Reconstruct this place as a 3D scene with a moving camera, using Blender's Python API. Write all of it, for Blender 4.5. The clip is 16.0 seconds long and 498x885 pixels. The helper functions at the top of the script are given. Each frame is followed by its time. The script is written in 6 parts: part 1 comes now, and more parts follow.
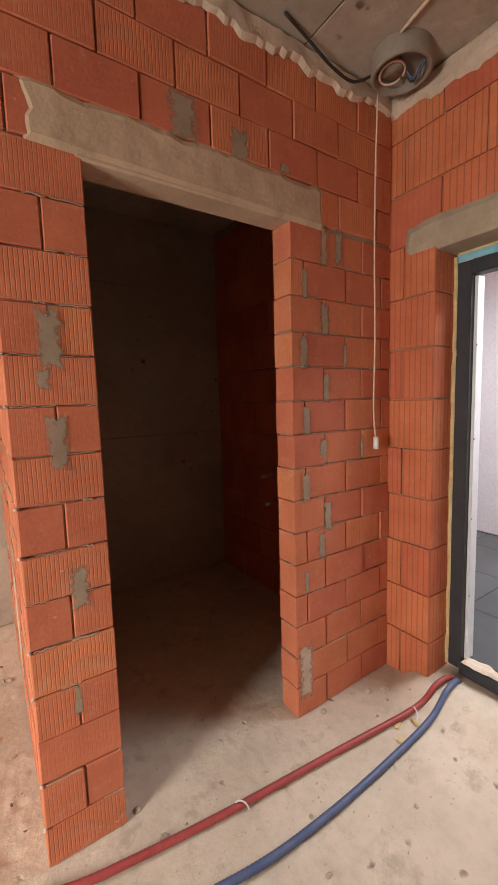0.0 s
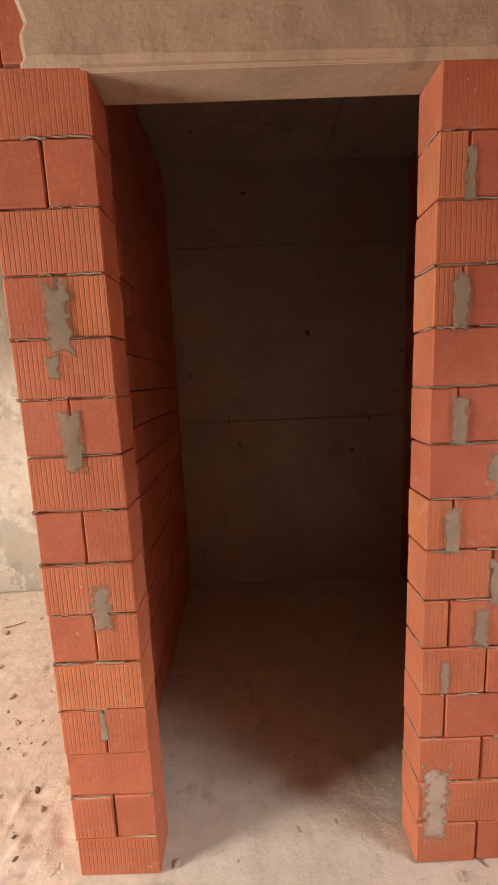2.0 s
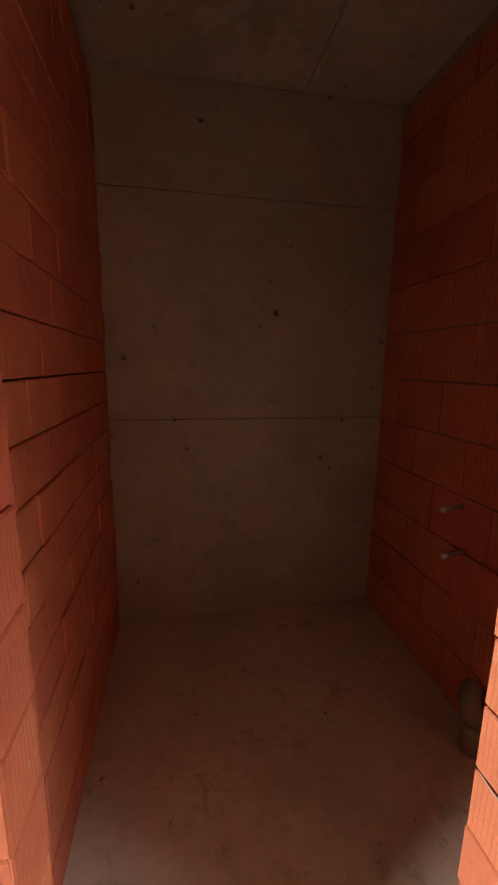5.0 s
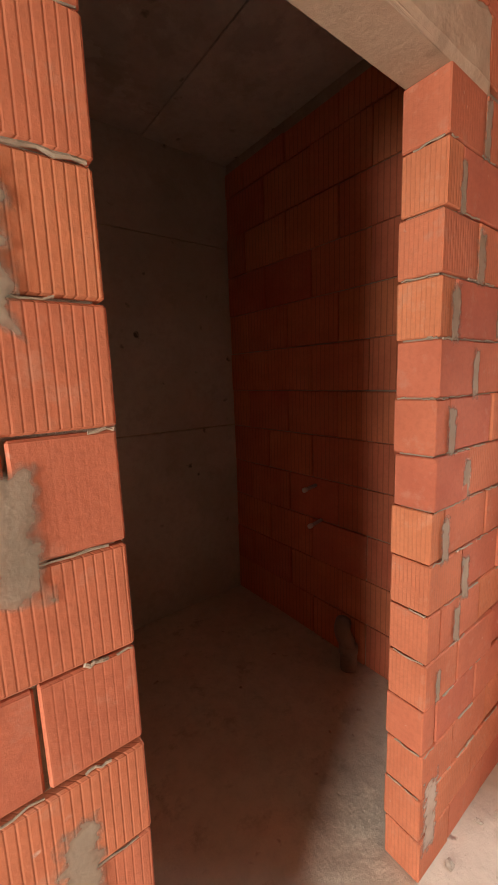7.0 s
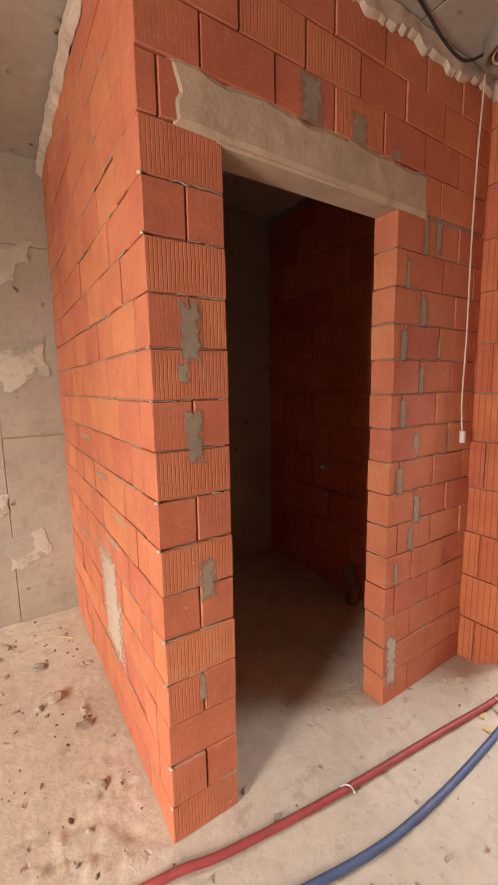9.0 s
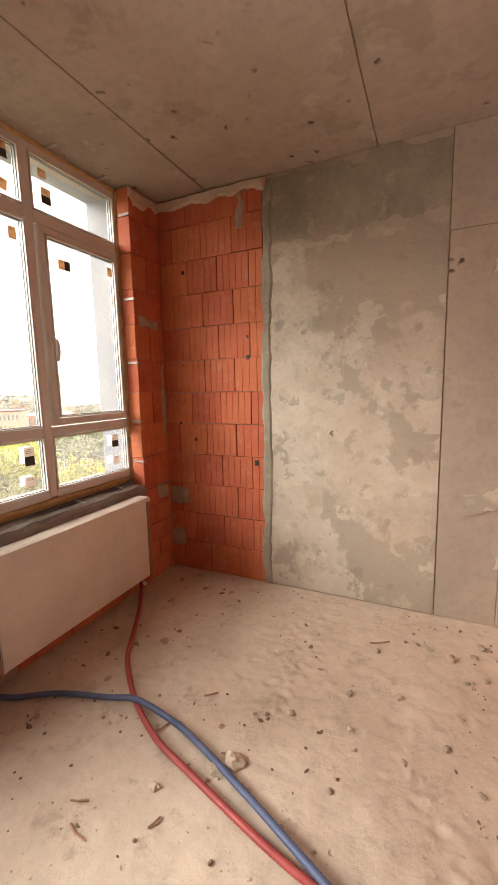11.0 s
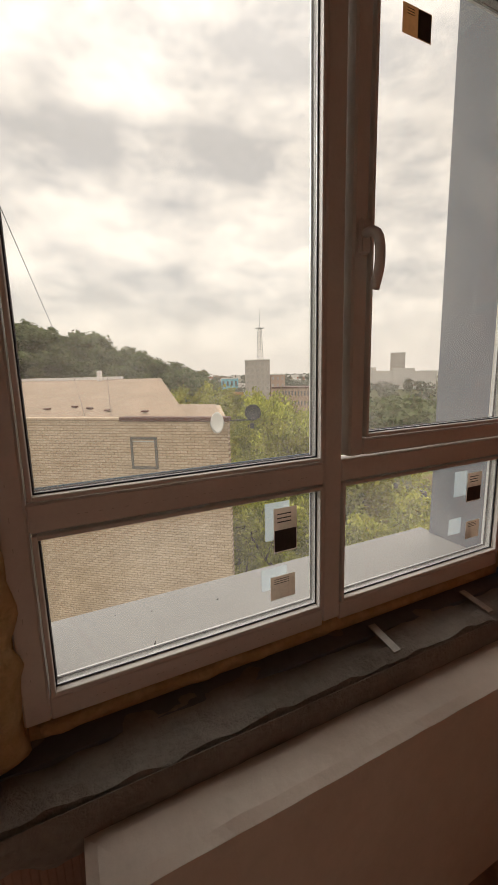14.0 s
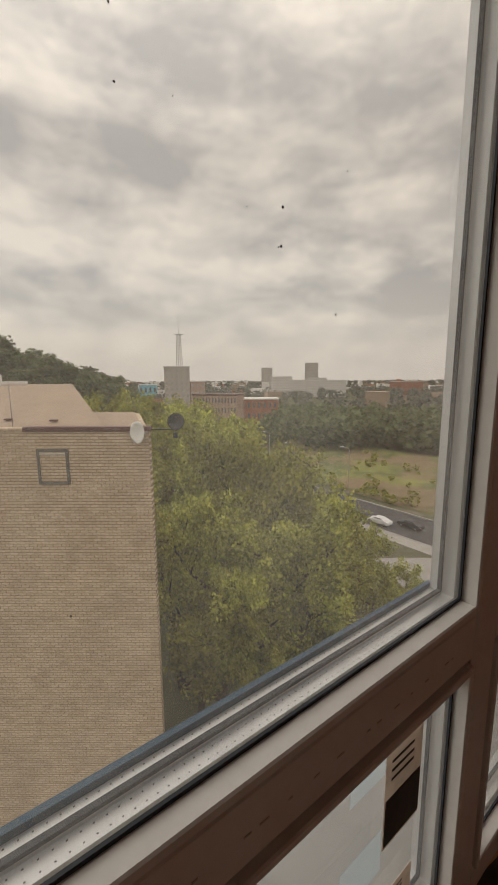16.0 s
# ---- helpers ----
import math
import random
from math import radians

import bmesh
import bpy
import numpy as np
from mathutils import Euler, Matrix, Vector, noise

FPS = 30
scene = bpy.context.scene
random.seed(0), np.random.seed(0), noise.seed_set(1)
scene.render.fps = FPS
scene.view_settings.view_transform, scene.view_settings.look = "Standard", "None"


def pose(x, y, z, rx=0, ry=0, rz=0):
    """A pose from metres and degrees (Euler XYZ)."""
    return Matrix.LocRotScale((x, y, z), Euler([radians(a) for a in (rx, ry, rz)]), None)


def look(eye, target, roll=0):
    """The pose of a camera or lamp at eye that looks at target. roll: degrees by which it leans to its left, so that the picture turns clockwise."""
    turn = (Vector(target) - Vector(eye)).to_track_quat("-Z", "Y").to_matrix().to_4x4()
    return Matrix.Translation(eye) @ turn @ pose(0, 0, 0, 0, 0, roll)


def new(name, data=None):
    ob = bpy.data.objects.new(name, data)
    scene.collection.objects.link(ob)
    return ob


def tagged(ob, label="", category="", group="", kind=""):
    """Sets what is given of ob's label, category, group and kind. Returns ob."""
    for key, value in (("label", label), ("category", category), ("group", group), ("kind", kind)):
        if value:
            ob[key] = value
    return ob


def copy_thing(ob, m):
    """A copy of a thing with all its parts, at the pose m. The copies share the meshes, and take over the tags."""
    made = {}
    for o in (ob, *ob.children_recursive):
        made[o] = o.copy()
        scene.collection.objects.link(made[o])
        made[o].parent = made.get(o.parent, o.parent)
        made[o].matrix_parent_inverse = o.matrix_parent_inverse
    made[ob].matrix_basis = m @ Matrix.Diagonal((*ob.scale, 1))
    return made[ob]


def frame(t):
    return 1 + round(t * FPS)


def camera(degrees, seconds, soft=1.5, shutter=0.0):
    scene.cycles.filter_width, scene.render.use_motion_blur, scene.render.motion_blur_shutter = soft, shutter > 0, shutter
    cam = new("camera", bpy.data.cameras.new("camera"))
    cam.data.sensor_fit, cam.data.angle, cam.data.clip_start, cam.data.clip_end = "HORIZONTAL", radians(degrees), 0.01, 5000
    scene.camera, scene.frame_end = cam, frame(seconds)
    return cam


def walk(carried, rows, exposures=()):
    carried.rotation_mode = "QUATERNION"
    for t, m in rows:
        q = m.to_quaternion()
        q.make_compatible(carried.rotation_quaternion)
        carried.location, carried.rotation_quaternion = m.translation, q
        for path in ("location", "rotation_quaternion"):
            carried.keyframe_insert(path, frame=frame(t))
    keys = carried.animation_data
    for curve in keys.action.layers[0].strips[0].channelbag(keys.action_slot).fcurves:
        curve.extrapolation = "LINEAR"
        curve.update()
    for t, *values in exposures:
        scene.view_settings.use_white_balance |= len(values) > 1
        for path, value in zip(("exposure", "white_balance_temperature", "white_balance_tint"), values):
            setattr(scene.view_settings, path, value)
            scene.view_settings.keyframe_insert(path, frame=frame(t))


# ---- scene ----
cam = camera(64.5, 16.0)
PATH = [
    (0, (-0.054, -1.336, 1.518), (1.048, 0.32, 1.307), -1.7),
    (0.5, (0.137, -1.23, 1.562), (0.963, 0.576, 1.326), -1.8),
    (1, (0.263, -1.167, 1.568), (0.788, 0.744, 1.302), -2.4),
    (1.5, (0.459, -1.121, 1.559), (0.697, 0.844, 1.27), -2.5),
    (2, (0.584, -1.031, 1.55), (0.597, 0.944, 1.235), -2.3),
    (2.5, (0.667, -0.874, 1.561), (0.457, 1.085, 1.217), -1.7),
    (3, (0.718, -0.749, 1.555), (0.33, 1.181, 1.206), -1.2),
    (3.5, (0.761, -0.594, 1.559), (0.303, 1.315, 1.179), -0.2),
    (4, (0.704, -0.499, 1.555), (0.413, 1.436, 1.141), 0.3),
    (6.3, (0.186, -0.443, 1.57), (1.263, 1.213, 1.255), -1.0),
    (6.5, (0.153, -0.441, 1.569), (1.289, 1.175, 1.251), -1.3),
    (7, (0.084, -0.498, 1.576), (1.287, 1.068, 1.258), -1.9),
    (7.5, (0.003, -0.711, 1.549), (1.233, 0.83, 1.215), -1.9),
    (8, (-0.089, -0.871, 1.568), (1.187, 0.638, 1.261), -1.4),
    (8.2, (-0.15, -0.941, 1.555), (1.132, 0.565, 1.257), -1.2),
    (10.3, (-0.569, -1.162, 1.567), (-0.691, 0.816, 1.291), -1.8),
    (10.5, (-0.547, -1.078, 1.545), (-0.918, 0.868, 1.268), -2.0),
    (11, (-0.771, -0.897, 1.525), (-1.602, 0.901, 1.251), -1.3),
    (11.5, (-0.927, -0.642, 1.513), (-2.193, 0.88, 1.225), -0.4),
    (12, (-1.114, -0.401, 1.513), (-2.641, 0.849, 1.185), -0.1),
    (12.5, (-1.347, -0.187, 1.518), (-3.01, 0.871, 1.178), -0.1),
    (13, (-1.598, 0.0, 1.527), (-3.337, 0.925, 1.185), -0.2),
    (13.5, (-1.882, 0.111, 1.522), (-3.661, 0.956, 1.176), -0.9),
    (14, (-2.126, 0.184, 1.533), (-3.907, 1.025, 1.187), -1.4),
    (14.5, (-2.355, 0.26, 1.546), (-4.119, 1.142, 1.214), -1.6),
    (15, (-2.514, 0.264, 1.568), (-4.219, 1.258, 1.243), -1.1),
    (15.5, (-2.63, 0.222, 1.608), (-4.261, 1.335, 1.288), -1.1),
    (16, (-2.744, 0.323, 1.563), (-4.323, 1.509, 1.246), -0.4),
]
walk(cam, [(t, look(eye, target, roll)) for t, eye, target, roll in PATH],
     exposures=[(0, 2.05), (1.0, 2.3), (2.0, 2.5), (2.5, 2.7), (3.0, 2.85), (4.0, 3.0), (6.3, 2.8), (7.0, 2.65), (7.5, 2.5), (8.2, 2.35), (10.3, 2.15), (11.0, 2.0), (11.5, 1.85), (12.0, 1.7), (12.5, 1.5), (13, 1.15), (13.5, 0.6), (14, 0.05), (14.5, -0.3), (15, -0.45), (16, -0.5)])

# ---- light ----
world = bpy.data.worlds.new("overcast_sky")
scene.world = world
world.use_nodes = True
wn, wl = world.node_tree.nodes, world.node_tree.links
wn.clear()
w_out = wn.new("ShaderNodeOutputWorld")
w_bg = wn.new("ShaderNodeBackground")
w_sky = wn.new("ShaderNodeTexSky")
w_sky.sky_type, w_sky.sun_disc = "NISHITA", False
w_sky.sun_elevation, w_sky.sun_rotation = radians(26), radians(241)
w_co = wn.new("ShaderNodeTexCoord")
w_map = wn.new("ShaderNodeMapping")
w_map.inputs["Scale"].default_value = (1.5, 1.5, 3.4)
w_n1 = wn.new("ShaderNodeTexNoise")
w_n1.inputs["Scale"].default_value, w_n1.inputs["Detail"].default_value, w_n1.inputs["Roughness"].default_value = 2.7, 13, 0.60
w_ramp = wn.new("ShaderNodeValToRGB")
w_ramp.color_ramp.elements[0].position, w_ramp.color_ramp.elements[0].color = 0.38, (5.3, 4.75, 4.3, 1)
w_ramp.color_ramp.elements[1].position, w_ramp.color_ramp.elements[1].color = 0.63, (10.4, 9.0, 7.65, 1)
w_mix = wn.new("ShaderNodeMixRGB")
w_mix.inputs["Fac"].default_value = 0.86
wl.new(w_co.outputs["Generated"], w_map.inputs["Vector"])
wl.new(w_map.outputs["Vector"], w_n1.inputs["Vector"])
wl.new(w_n1.outputs["Fac"], w_ramp.inputs["Fac"])
wl.new(w_sky.outputs["Color"], w_mix.inputs["Color1"])
wl.new(w_ramp.outputs["Color"], w_mix.inputs["Color2"])
w_sep = wn.new("ShaderNodeSeparateXYZ")
wl.new(w_co.outputs["Generated"], w_sep.inputs[0])
w_grad = wn.new("ShaderNodeMapRange")  # an overcast sky is brightest overhead
w_grad.inputs["From Min"].default_value, w_grad.inputs["From Max"].default_value = 0.45, 1.0
w_grad.inputs["To Min"].default_value, w_grad.inputs["To Max"].default_value = 1.0, 2.4
wl.new(w_sep.outputs[2], w_grad.inputs["Value"])
w_mul = wn.new("ShaderNodeVectorMath")
w_mul.operation = "SCALE"
w_low = wn.new("ShaderNodeMapRange")  # even haze towards the horizon
w_low.inputs["From Min"].default_value, w_low.inputs["From Max"].default_value = 0.02, 0.22
w_low.inputs["To Min"].default_value, w_low.inputs["To Max"].default_value = 0.85, 0.0
wl.new(w_sep.outputs[2], w_low.inputs["Value"])
w_haze = wn.new("ShaderNodeMixRGB")
w_haze.inputs["Color2"].default_value = (6.9, 6.1, 5.4, 1)
wl.new(w_low.outputs["Result"], w_haze.inputs["Fac"])
wl.new(w_mix.outputs["Color"], w_haze.inputs["Color1"])
wl.new(w_haze.outputs["Color"], w_mul.inputs[0])
wl.new(w_grad.outputs["Result"], w_mul.inputs["Scale"])
wl.new(w_mul.outputs[0], w_bg.inputs["Color"])
w_bg.inputs["Strength"].default_value = 0.14
wl.new(w_bg.outputs["Background"], w_out.inputs["Surface"])


def lamp(name, kind, m, energy, color, size=None, angle=None):
    data = bpy.data.lights.new(name, kind)
    data.energy, data.color = energy, color
    if size:
        data.shape, data.size, data.size_y = "RECTANGLE", *size
    if angle:
        data.angle = radians(angle)
    ob = new(name, data)
    ob.matrix_world = m
    return ob


lamp("sun", "SUN", look((-40, -22, 22), (0, 0, 0)), 1.5, (1, 0.95, 0.88), angle=30)
# added daylight of an assumed, unseen window beside the walk, and the lobby's ceiling light
side_fill = lamp("added_side_daylight", "AREA", look((-2.82, -1.06, 1.38), (0.4, -0.62, 0.95)), 14.5, (1.0, 0.95, 0.88), (0.86, 1.0))
side_fill.data.spread = radians(135)
lamp("lobby_ceiling_light", "AREA", look((3.1, -0.9, 2.75), (3.1, -0.901, 0)), 27, (0.93, 0.96, 1.0), (1.2, 1.2))


# ---- materials ----
def rgb(c):
    return (*c, 1)


def surface(name, c1, c2, big=1.5, fine=40.0, rough=0.85, bump=0.3, depth=0.01, spots=None, spot_scale=9.0, spot_at=0.70,
            vary=0.0, ribs=0.0, metal=0.0, detail_mix=0.35, spec=0.3, stretch=None, c3=None):
    """Two-scale mottled surface; optional dark spots, vertical ribs with shade in their colour, and a change from piece
    to piece.
    """
    m = bpy.data.materials.new(name)
    m.use_nodes = True
    n, l = m.node_tree.nodes, m.node_tree.links
    b = n["Principled BSDF"]
    b.inputs["Roughness"].default_value, b.inputs["Metallic"].default_value = rough, metal
    b.inputs["Specular IOR Level"].default_value = spec
    geo = n.new("ShaderNodeNewGeometry")
    pos = geo.outputs["Position"]
    if stretch:
        mp = n.new("ShaderNodeMapping")
        mp.inputs["Scale"].default_value = stretch
        l.new(pos, mp.inputs["Vector"])
        pos = mp.outputs["Vector"]

    def noise_tex(scale, detail=6, roughness=0.6):
        t = n.new("ShaderNodeTexNoise")
        t.inputs["Scale"].default_value, t.inputs["Detail"].default_value, t.inputs["Roughness"].default_value = scale, detail, roughness
        l.new(pos, t.inputs["Vector"])
        return t.outputs["Fac"]

    def mixed(fac, a, c):
        x = n.new("ShaderNodeMixRGB")
        for v, s in ((fac, "Fac"), (a, "Color1"), (c, "Color2")):
            if isinstance(v, bpy.types.NodeSocket):
                l.new(v, x.inputs[s])
            else:
                x.inputs[s].default_value = v if s == "Fac" else rgb(v)
        return x.outputs["Color"]

    def ramp(fac, a, c):
        r = n.new("ShaderNodeMapRange")
        r.inputs["From Min"].default_value, r.inputs["From Max"].default_value = a, c
        l.new(fac, r.inputs["Value"])
        return r.outputs["Result"]

    def math_node(op, a, c=None):
        x = n.new("ShaderNodeMath")
        x.operation = op
        for v, i in ((a, 0), (c, 1)):
            if isinstance(v, bpy.types.NodeSocket):
                l.new(v, x.inputs[i])
            elif v is not None:
                x.inputs[i].default_value = v
        return x.outputs[0]

    large, small = noise_tex(big), noise_tex(fine, 8, 0.65)
    col = mixed(ramp(large, 0.35, 0.65), c1, c2)
    mid = tuple(0.55 * (p + q) / 2 for p, q in zip(c1, c2))
    col = mixed(math_node("MULTIPLY", ramp(small, 0.45, 0.75), detail_mix), col, mid)
    if c3:
        col = mixed(ramp(noise_tex(big * 2.7, 7, 0.7), 0.56, 0.66), col, c3)
    if vary:
        oi = n.new("ShaderNodeObjectInfo")
        hsv = n.new("ShaderNodeHueSaturation")
        l.new(col, hsv.inputs["Color"])
        l.new(math_node("ADD", math_node("MULTIPLY", oi.outputs["Random"], 2 * vary), 1 - vary), hsv.inputs["Value"])
        l.new(math_node("ADD", math_node("MULTIPLY", oi.outputs["Random"], 0.012), 0.494), hsv.inputs["Hue"])
        col = hsv.outputs["Color"]
    height = small
    if spots:
        v = n.new("ShaderNodeTexVoronoi")
        v.inputs["Scale"].default_value = spot_scale
        wob = n.new("ShaderNodeVectorMath")
        wob.operation = "ADD"
        wn_ = n.new("ShaderNodeTexNoise")
        wn_.inputs["Scale"].default_value = spot_scale * 2.5
        l.new(pos, wn_.inputs["Vector"])
        sc = n.new("ShaderNodeVectorMath")
        sc.operation = "SCALE"
        sc.inputs["Scale"].default_value = 0.55 / spot_scale
        l.new(wn_.outputs["Color"], sc.inputs[0])
        l.new(pos, wob.inputs[0])
        l.new(sc.outputs[0], wob.inputs[1])
        l.new(wob.outputs[0], v.inputs["Vector"])
        keep = ramp(noise_tex(spot_scale * 0.6, 2), spot_at - 0.2, spot_at - 0.1)
        dot = math_node("MULTIPLY", math_node("SUBTRACT", 1.0, ramp(v.outputs["Distance"], 0.07, 0.17)), keep)
        col = mixed(dot, col, spots)
        height = math_node("SUBTRACT", height, math_node("MULTIPLY", dot, 0.8))
    if ribs:
        sep = n.new("ShaderNodeSeparateXYZ")
        l.new(geo.outputs["Position"], sep.inputs[0])
        along = math_node("ADD", sep.outputs[0], sep.outputs[1])
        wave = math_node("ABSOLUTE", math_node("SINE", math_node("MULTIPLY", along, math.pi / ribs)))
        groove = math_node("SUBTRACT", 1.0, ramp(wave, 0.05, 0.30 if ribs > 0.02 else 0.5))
        oi2 = n.new("ShaderNodeObjectInfo")
        groove = math_node("MULTIPLY", groove, ramp(oi2.outputs["Random"], 0.0 if ribs > 0.02 else 0.25, 0.1 if ribs > 0.02 else 0.6))
        height = math_node("SUBTRACT", height, math_node("MULTIPLY", groove, 0.9 if ribs > 0.02 else 0.6))
        # shade inside the grooves is put into the colour too
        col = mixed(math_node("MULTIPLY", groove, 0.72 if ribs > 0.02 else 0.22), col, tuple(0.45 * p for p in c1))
    l.new(col, b.inputs["Base Color"])
    bp = n.new("ShaderNodeBump")
    bp.inputs["Strength"].default_value, bp.inputs["Distance"].default_value = bump, depth
    l.new(height, bp.inputs["Height"])
    l.new(bp.outputs["Normal"], b.inputs["Normal"])
    return m


def stained(m, layers):
    """Adds blotches with ragged outlines: each layer is (scale, level, softness, share, colour)."""
    n, l = m.node_tree.nodes, m.node_tree.links
    b = n["Principled BSDF"]
    geo = n.new("ShaderNodeNewGeometry")
    for k, (scale, level, soft, share, colour) in enumerate(layers):
        mp, t, mr, mx = n.new("ShaderNodeMapping"), n.new("ShaderNodeTexNoise"), n.new("ShaderNodeMapRange"), n.new("ShaderNodeMixRGB")
        mp.inputs["Location"].default_value = (7.3 * k + 2, 3.1 * k, 5.7 * k)
        l.new(geo.outputs["Position"], mp.inputs["Vector"])
        l.new(mp.outputs["Vector"], t.inputs["Vector"])
        t.inputs["Scale"].default_value, t.inputs["Detail"].default_value, t.inputs["Roughness"].default_value = scale, 7, 0.62
        l.new(t.outputs["Fac"], mr.inputs["Value"])
        mr.inputs["From Min"].default_value, mr.inputs["From Max"].default_value = level, level + soft
        mr.inputs["To Max"].default_value = share
        l.new(mr.outputs["Result"], mx.inputs["Fac"])
        l.new(b.inputs["Base Color"].links[0].from_socket, mx.inputs["Color1"])
        mx.inputs["Color2"].default_value = rgb(colour)
        l.new(mx.outputs["Color"], b.inputs["Base Color"])
    return m


def papery(m, share=0.5):
    """Thin paper: part of the daylight behind it shines through."""
    n, l = m.node_tree.nodes, m.node_tree.links
    b = n["Principled BSDF"]
    tr, mx = n.new("ShaderNodeBsdfTranslucent"), n.new("ShaderNodeMixShader")
    l.new(b.inputs["Base Color"].links[0].from_socket, tr.inputs["Color"])
    mx.inputs["Fac"].default_value = share
    l.new(b.outputs[0], mx.inputs[1])
    l.new(tr.outputs[0], mx.inputs[2])
    l.new(mx.outputs[0], n["Material Output"].inputs["Surface"])
    return m


def feathered(name, like, axes=(0, 2)):
    """A thin smear that thins out towards its edges."""
    m = like.copy()
    m.name = name
    n, l = m.node_tree.nodes, m.node_tree.links
    b = n["Principled BSDF"]
    co, sep = n.new("ShaderNodeTexCoord"), n.new("ShaderNodeSeparateXYZ")
    l.new(co.outputs["Generated"], sep.inputs[0])

    def op(kind, p, q=None):
        x = n.new("ShaderNodeMath")
        x.operation = kind
        for v, k in ((p, 0), (q, 1)):
            if isinstance(v, bpy.types.NodeSocket):
                l.new(v, x.inputs[k])
            elif v is not None:
                x.inputs[k].default_value = v
        return x.outputs[0]
    rims = [op("SUBTRACT", 0.5, op("ABSOLUTE", op("SUBTRACT", sep.outputs[k], 0.5))) for k in axes]
    rim = op("MINIMUM", rims[0], op("MULTIPLY", rims[1], 1.8))
    geo, tex = n.new("ShaderNodeNewGeometry"), n.new("ShaderNodeTexNoise")
    tex.inputs["Scale"].default_value, tex.inputs["Detail"].default_value = 45.0, 5
    l.new(geo.outputs["Position"], tex.inputs["Vector"])
    level = n.new("ShaderNodeMapRange")
    level.inputs["From Min"].default_value, level.inputs["From Max"].default_value = 0.07, 0.30
    l.new(op("ADD", rim, op("MULTIPLY", op("SUBTRACT", tex.outputs["Fac"], 0.5), 0.7)), level.inputs["Value"])
    level.inputs["To Max"].default_value = 0.82
    l.new(level.outputs["Result"], b.inputs["Alpha"])
    return m


def leafy(m, share=0.45):
    """Thin leaves: part of the light passes through them."""
    n, l = m.node_tree.nodes, m.node_tree.links
    b = n["Principled BSDF"]
    tr, mx = n.new("ShaderNodeBsdfTranslucent"), n.new("ShaderNodeMixShader")
    geo, mr, mul = n.new("ShaderNodeNewGeometry"), n.new("ShaderNodeMapRange"), n.new("ShaderNodeVectorMath")
    mr.inputs["To Min"].default_value, mr.inputs["To Max"].default_value = 0.55, 1.5
    l.new(geo.outputs["Random Per Island"], mr.inputs["Value"])
    mul.operation = "SCALE"
    l.new(b.inputs["Base Color"].links[0].from_socket, mul.inputs[0])
    l.new(mr.outputs["Result"], mul.inputs["Scale"])
    l.new(mul.outputs[0], b.inputs["Base Color"])
    l.new(mul.outputs[0], tr.inputs["Color"])
    mx.inputs["Fac"].default_value = share
    l.new(b.outputs[0], mx.inputs[1])
    l.new(tr.outputs[0], mx.inputs[2])
    l.new(mx.outputs[0], n["Material Output"].inputs["Surface"])
    return m


def glass_pane(name, film=0.085):
    """Clear pane: lets the view through, mirrors a little, carries a film of dust strengthened to haze the view."""
    m = bpy.data.materials.new(name)
    m.use_nodes = True
    n, l = m.node_tree.nodes, m.node_tree.links
    n.clear()
    out = n.new("ShaderNodeOutputMaterial")
    clear, gloss, dust = n.new("ShaderNodeBsdfTransparent"), n.new("ShaderNodeBsdfGlossy"), n.new("ShaderNodeBsdfTranslucent")
    clear.inputs["Color"].default_value = (0.97, 0.98, 0.97, 1)
    gloss.inputs["Roughness"].default_value = 0.02
    dust.inputs["Color"].default_value = (0.75, 0.72, 0.68, 1)
    lw, pw, fr = n.new("ShaderNodeLayerWeight"), n.new("ShaderNodeMath"), n.new("ShaderNodeMapRange")
    pw.operation, pw.inputs[1].default_value = "POWER", 4.0
    l.new(lw.outputs["Facing"], pw.inputs[0])
    fr.inputs["To Min"].default_value, fr.inputs["To Max"].default_value = 0.03, 0.6
    l.new(pw.outputs[0], fr.inputs["Value"])
    geo, tex, mr = n.new("ShaderNodeNewGeometry"), n.new("ShaderNodeTexNoise"), n.new("ShaderNodeMapRange")
    tex.inputs["Scale"].default_value, tex.inputs["Detail"].default_value = 6.0, 6
    l.new(geo.outputs["Position"], tex.inputs["Vector"])
    mr.inputs["From Min"].default_value, mr.inputs["From Max"].default_value = 0.3, 0.8
    # film share covers real dust and adds haze over the distance
    mr.inputs["To Min"].default_value, mr.inputs["To Max"].default_value = film * 0.5, film * 1.6
    l.new(tex.outputs["Fac"], mr.inputs["Value"])
    m1, m2 = n.new("ShaderNodeMixShader"), n.new("ShaderNodeMixShader")
    l.new(mr.outputs["Result"], m1.inputs["Fac"])
    l.new(clear.outputs[0], m1.inputs[1])
    l.new(dust.outputs[0], m1.inputs[2])
    l.new(fr.outputs[0], m2.inputs["Fac"])
    l.new(m1.outputs[0], m2.inputs[1])
    l.new(gloss.outputs[0], m2.inputs[2])
    l.new(m2.outputs[0], out.inputs["Surface"])
    return m


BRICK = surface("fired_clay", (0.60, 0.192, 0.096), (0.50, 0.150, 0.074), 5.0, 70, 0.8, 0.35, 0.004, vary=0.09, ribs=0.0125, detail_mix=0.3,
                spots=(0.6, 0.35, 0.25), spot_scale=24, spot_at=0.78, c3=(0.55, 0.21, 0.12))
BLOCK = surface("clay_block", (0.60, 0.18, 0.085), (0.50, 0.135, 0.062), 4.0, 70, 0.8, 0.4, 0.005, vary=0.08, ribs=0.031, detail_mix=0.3)
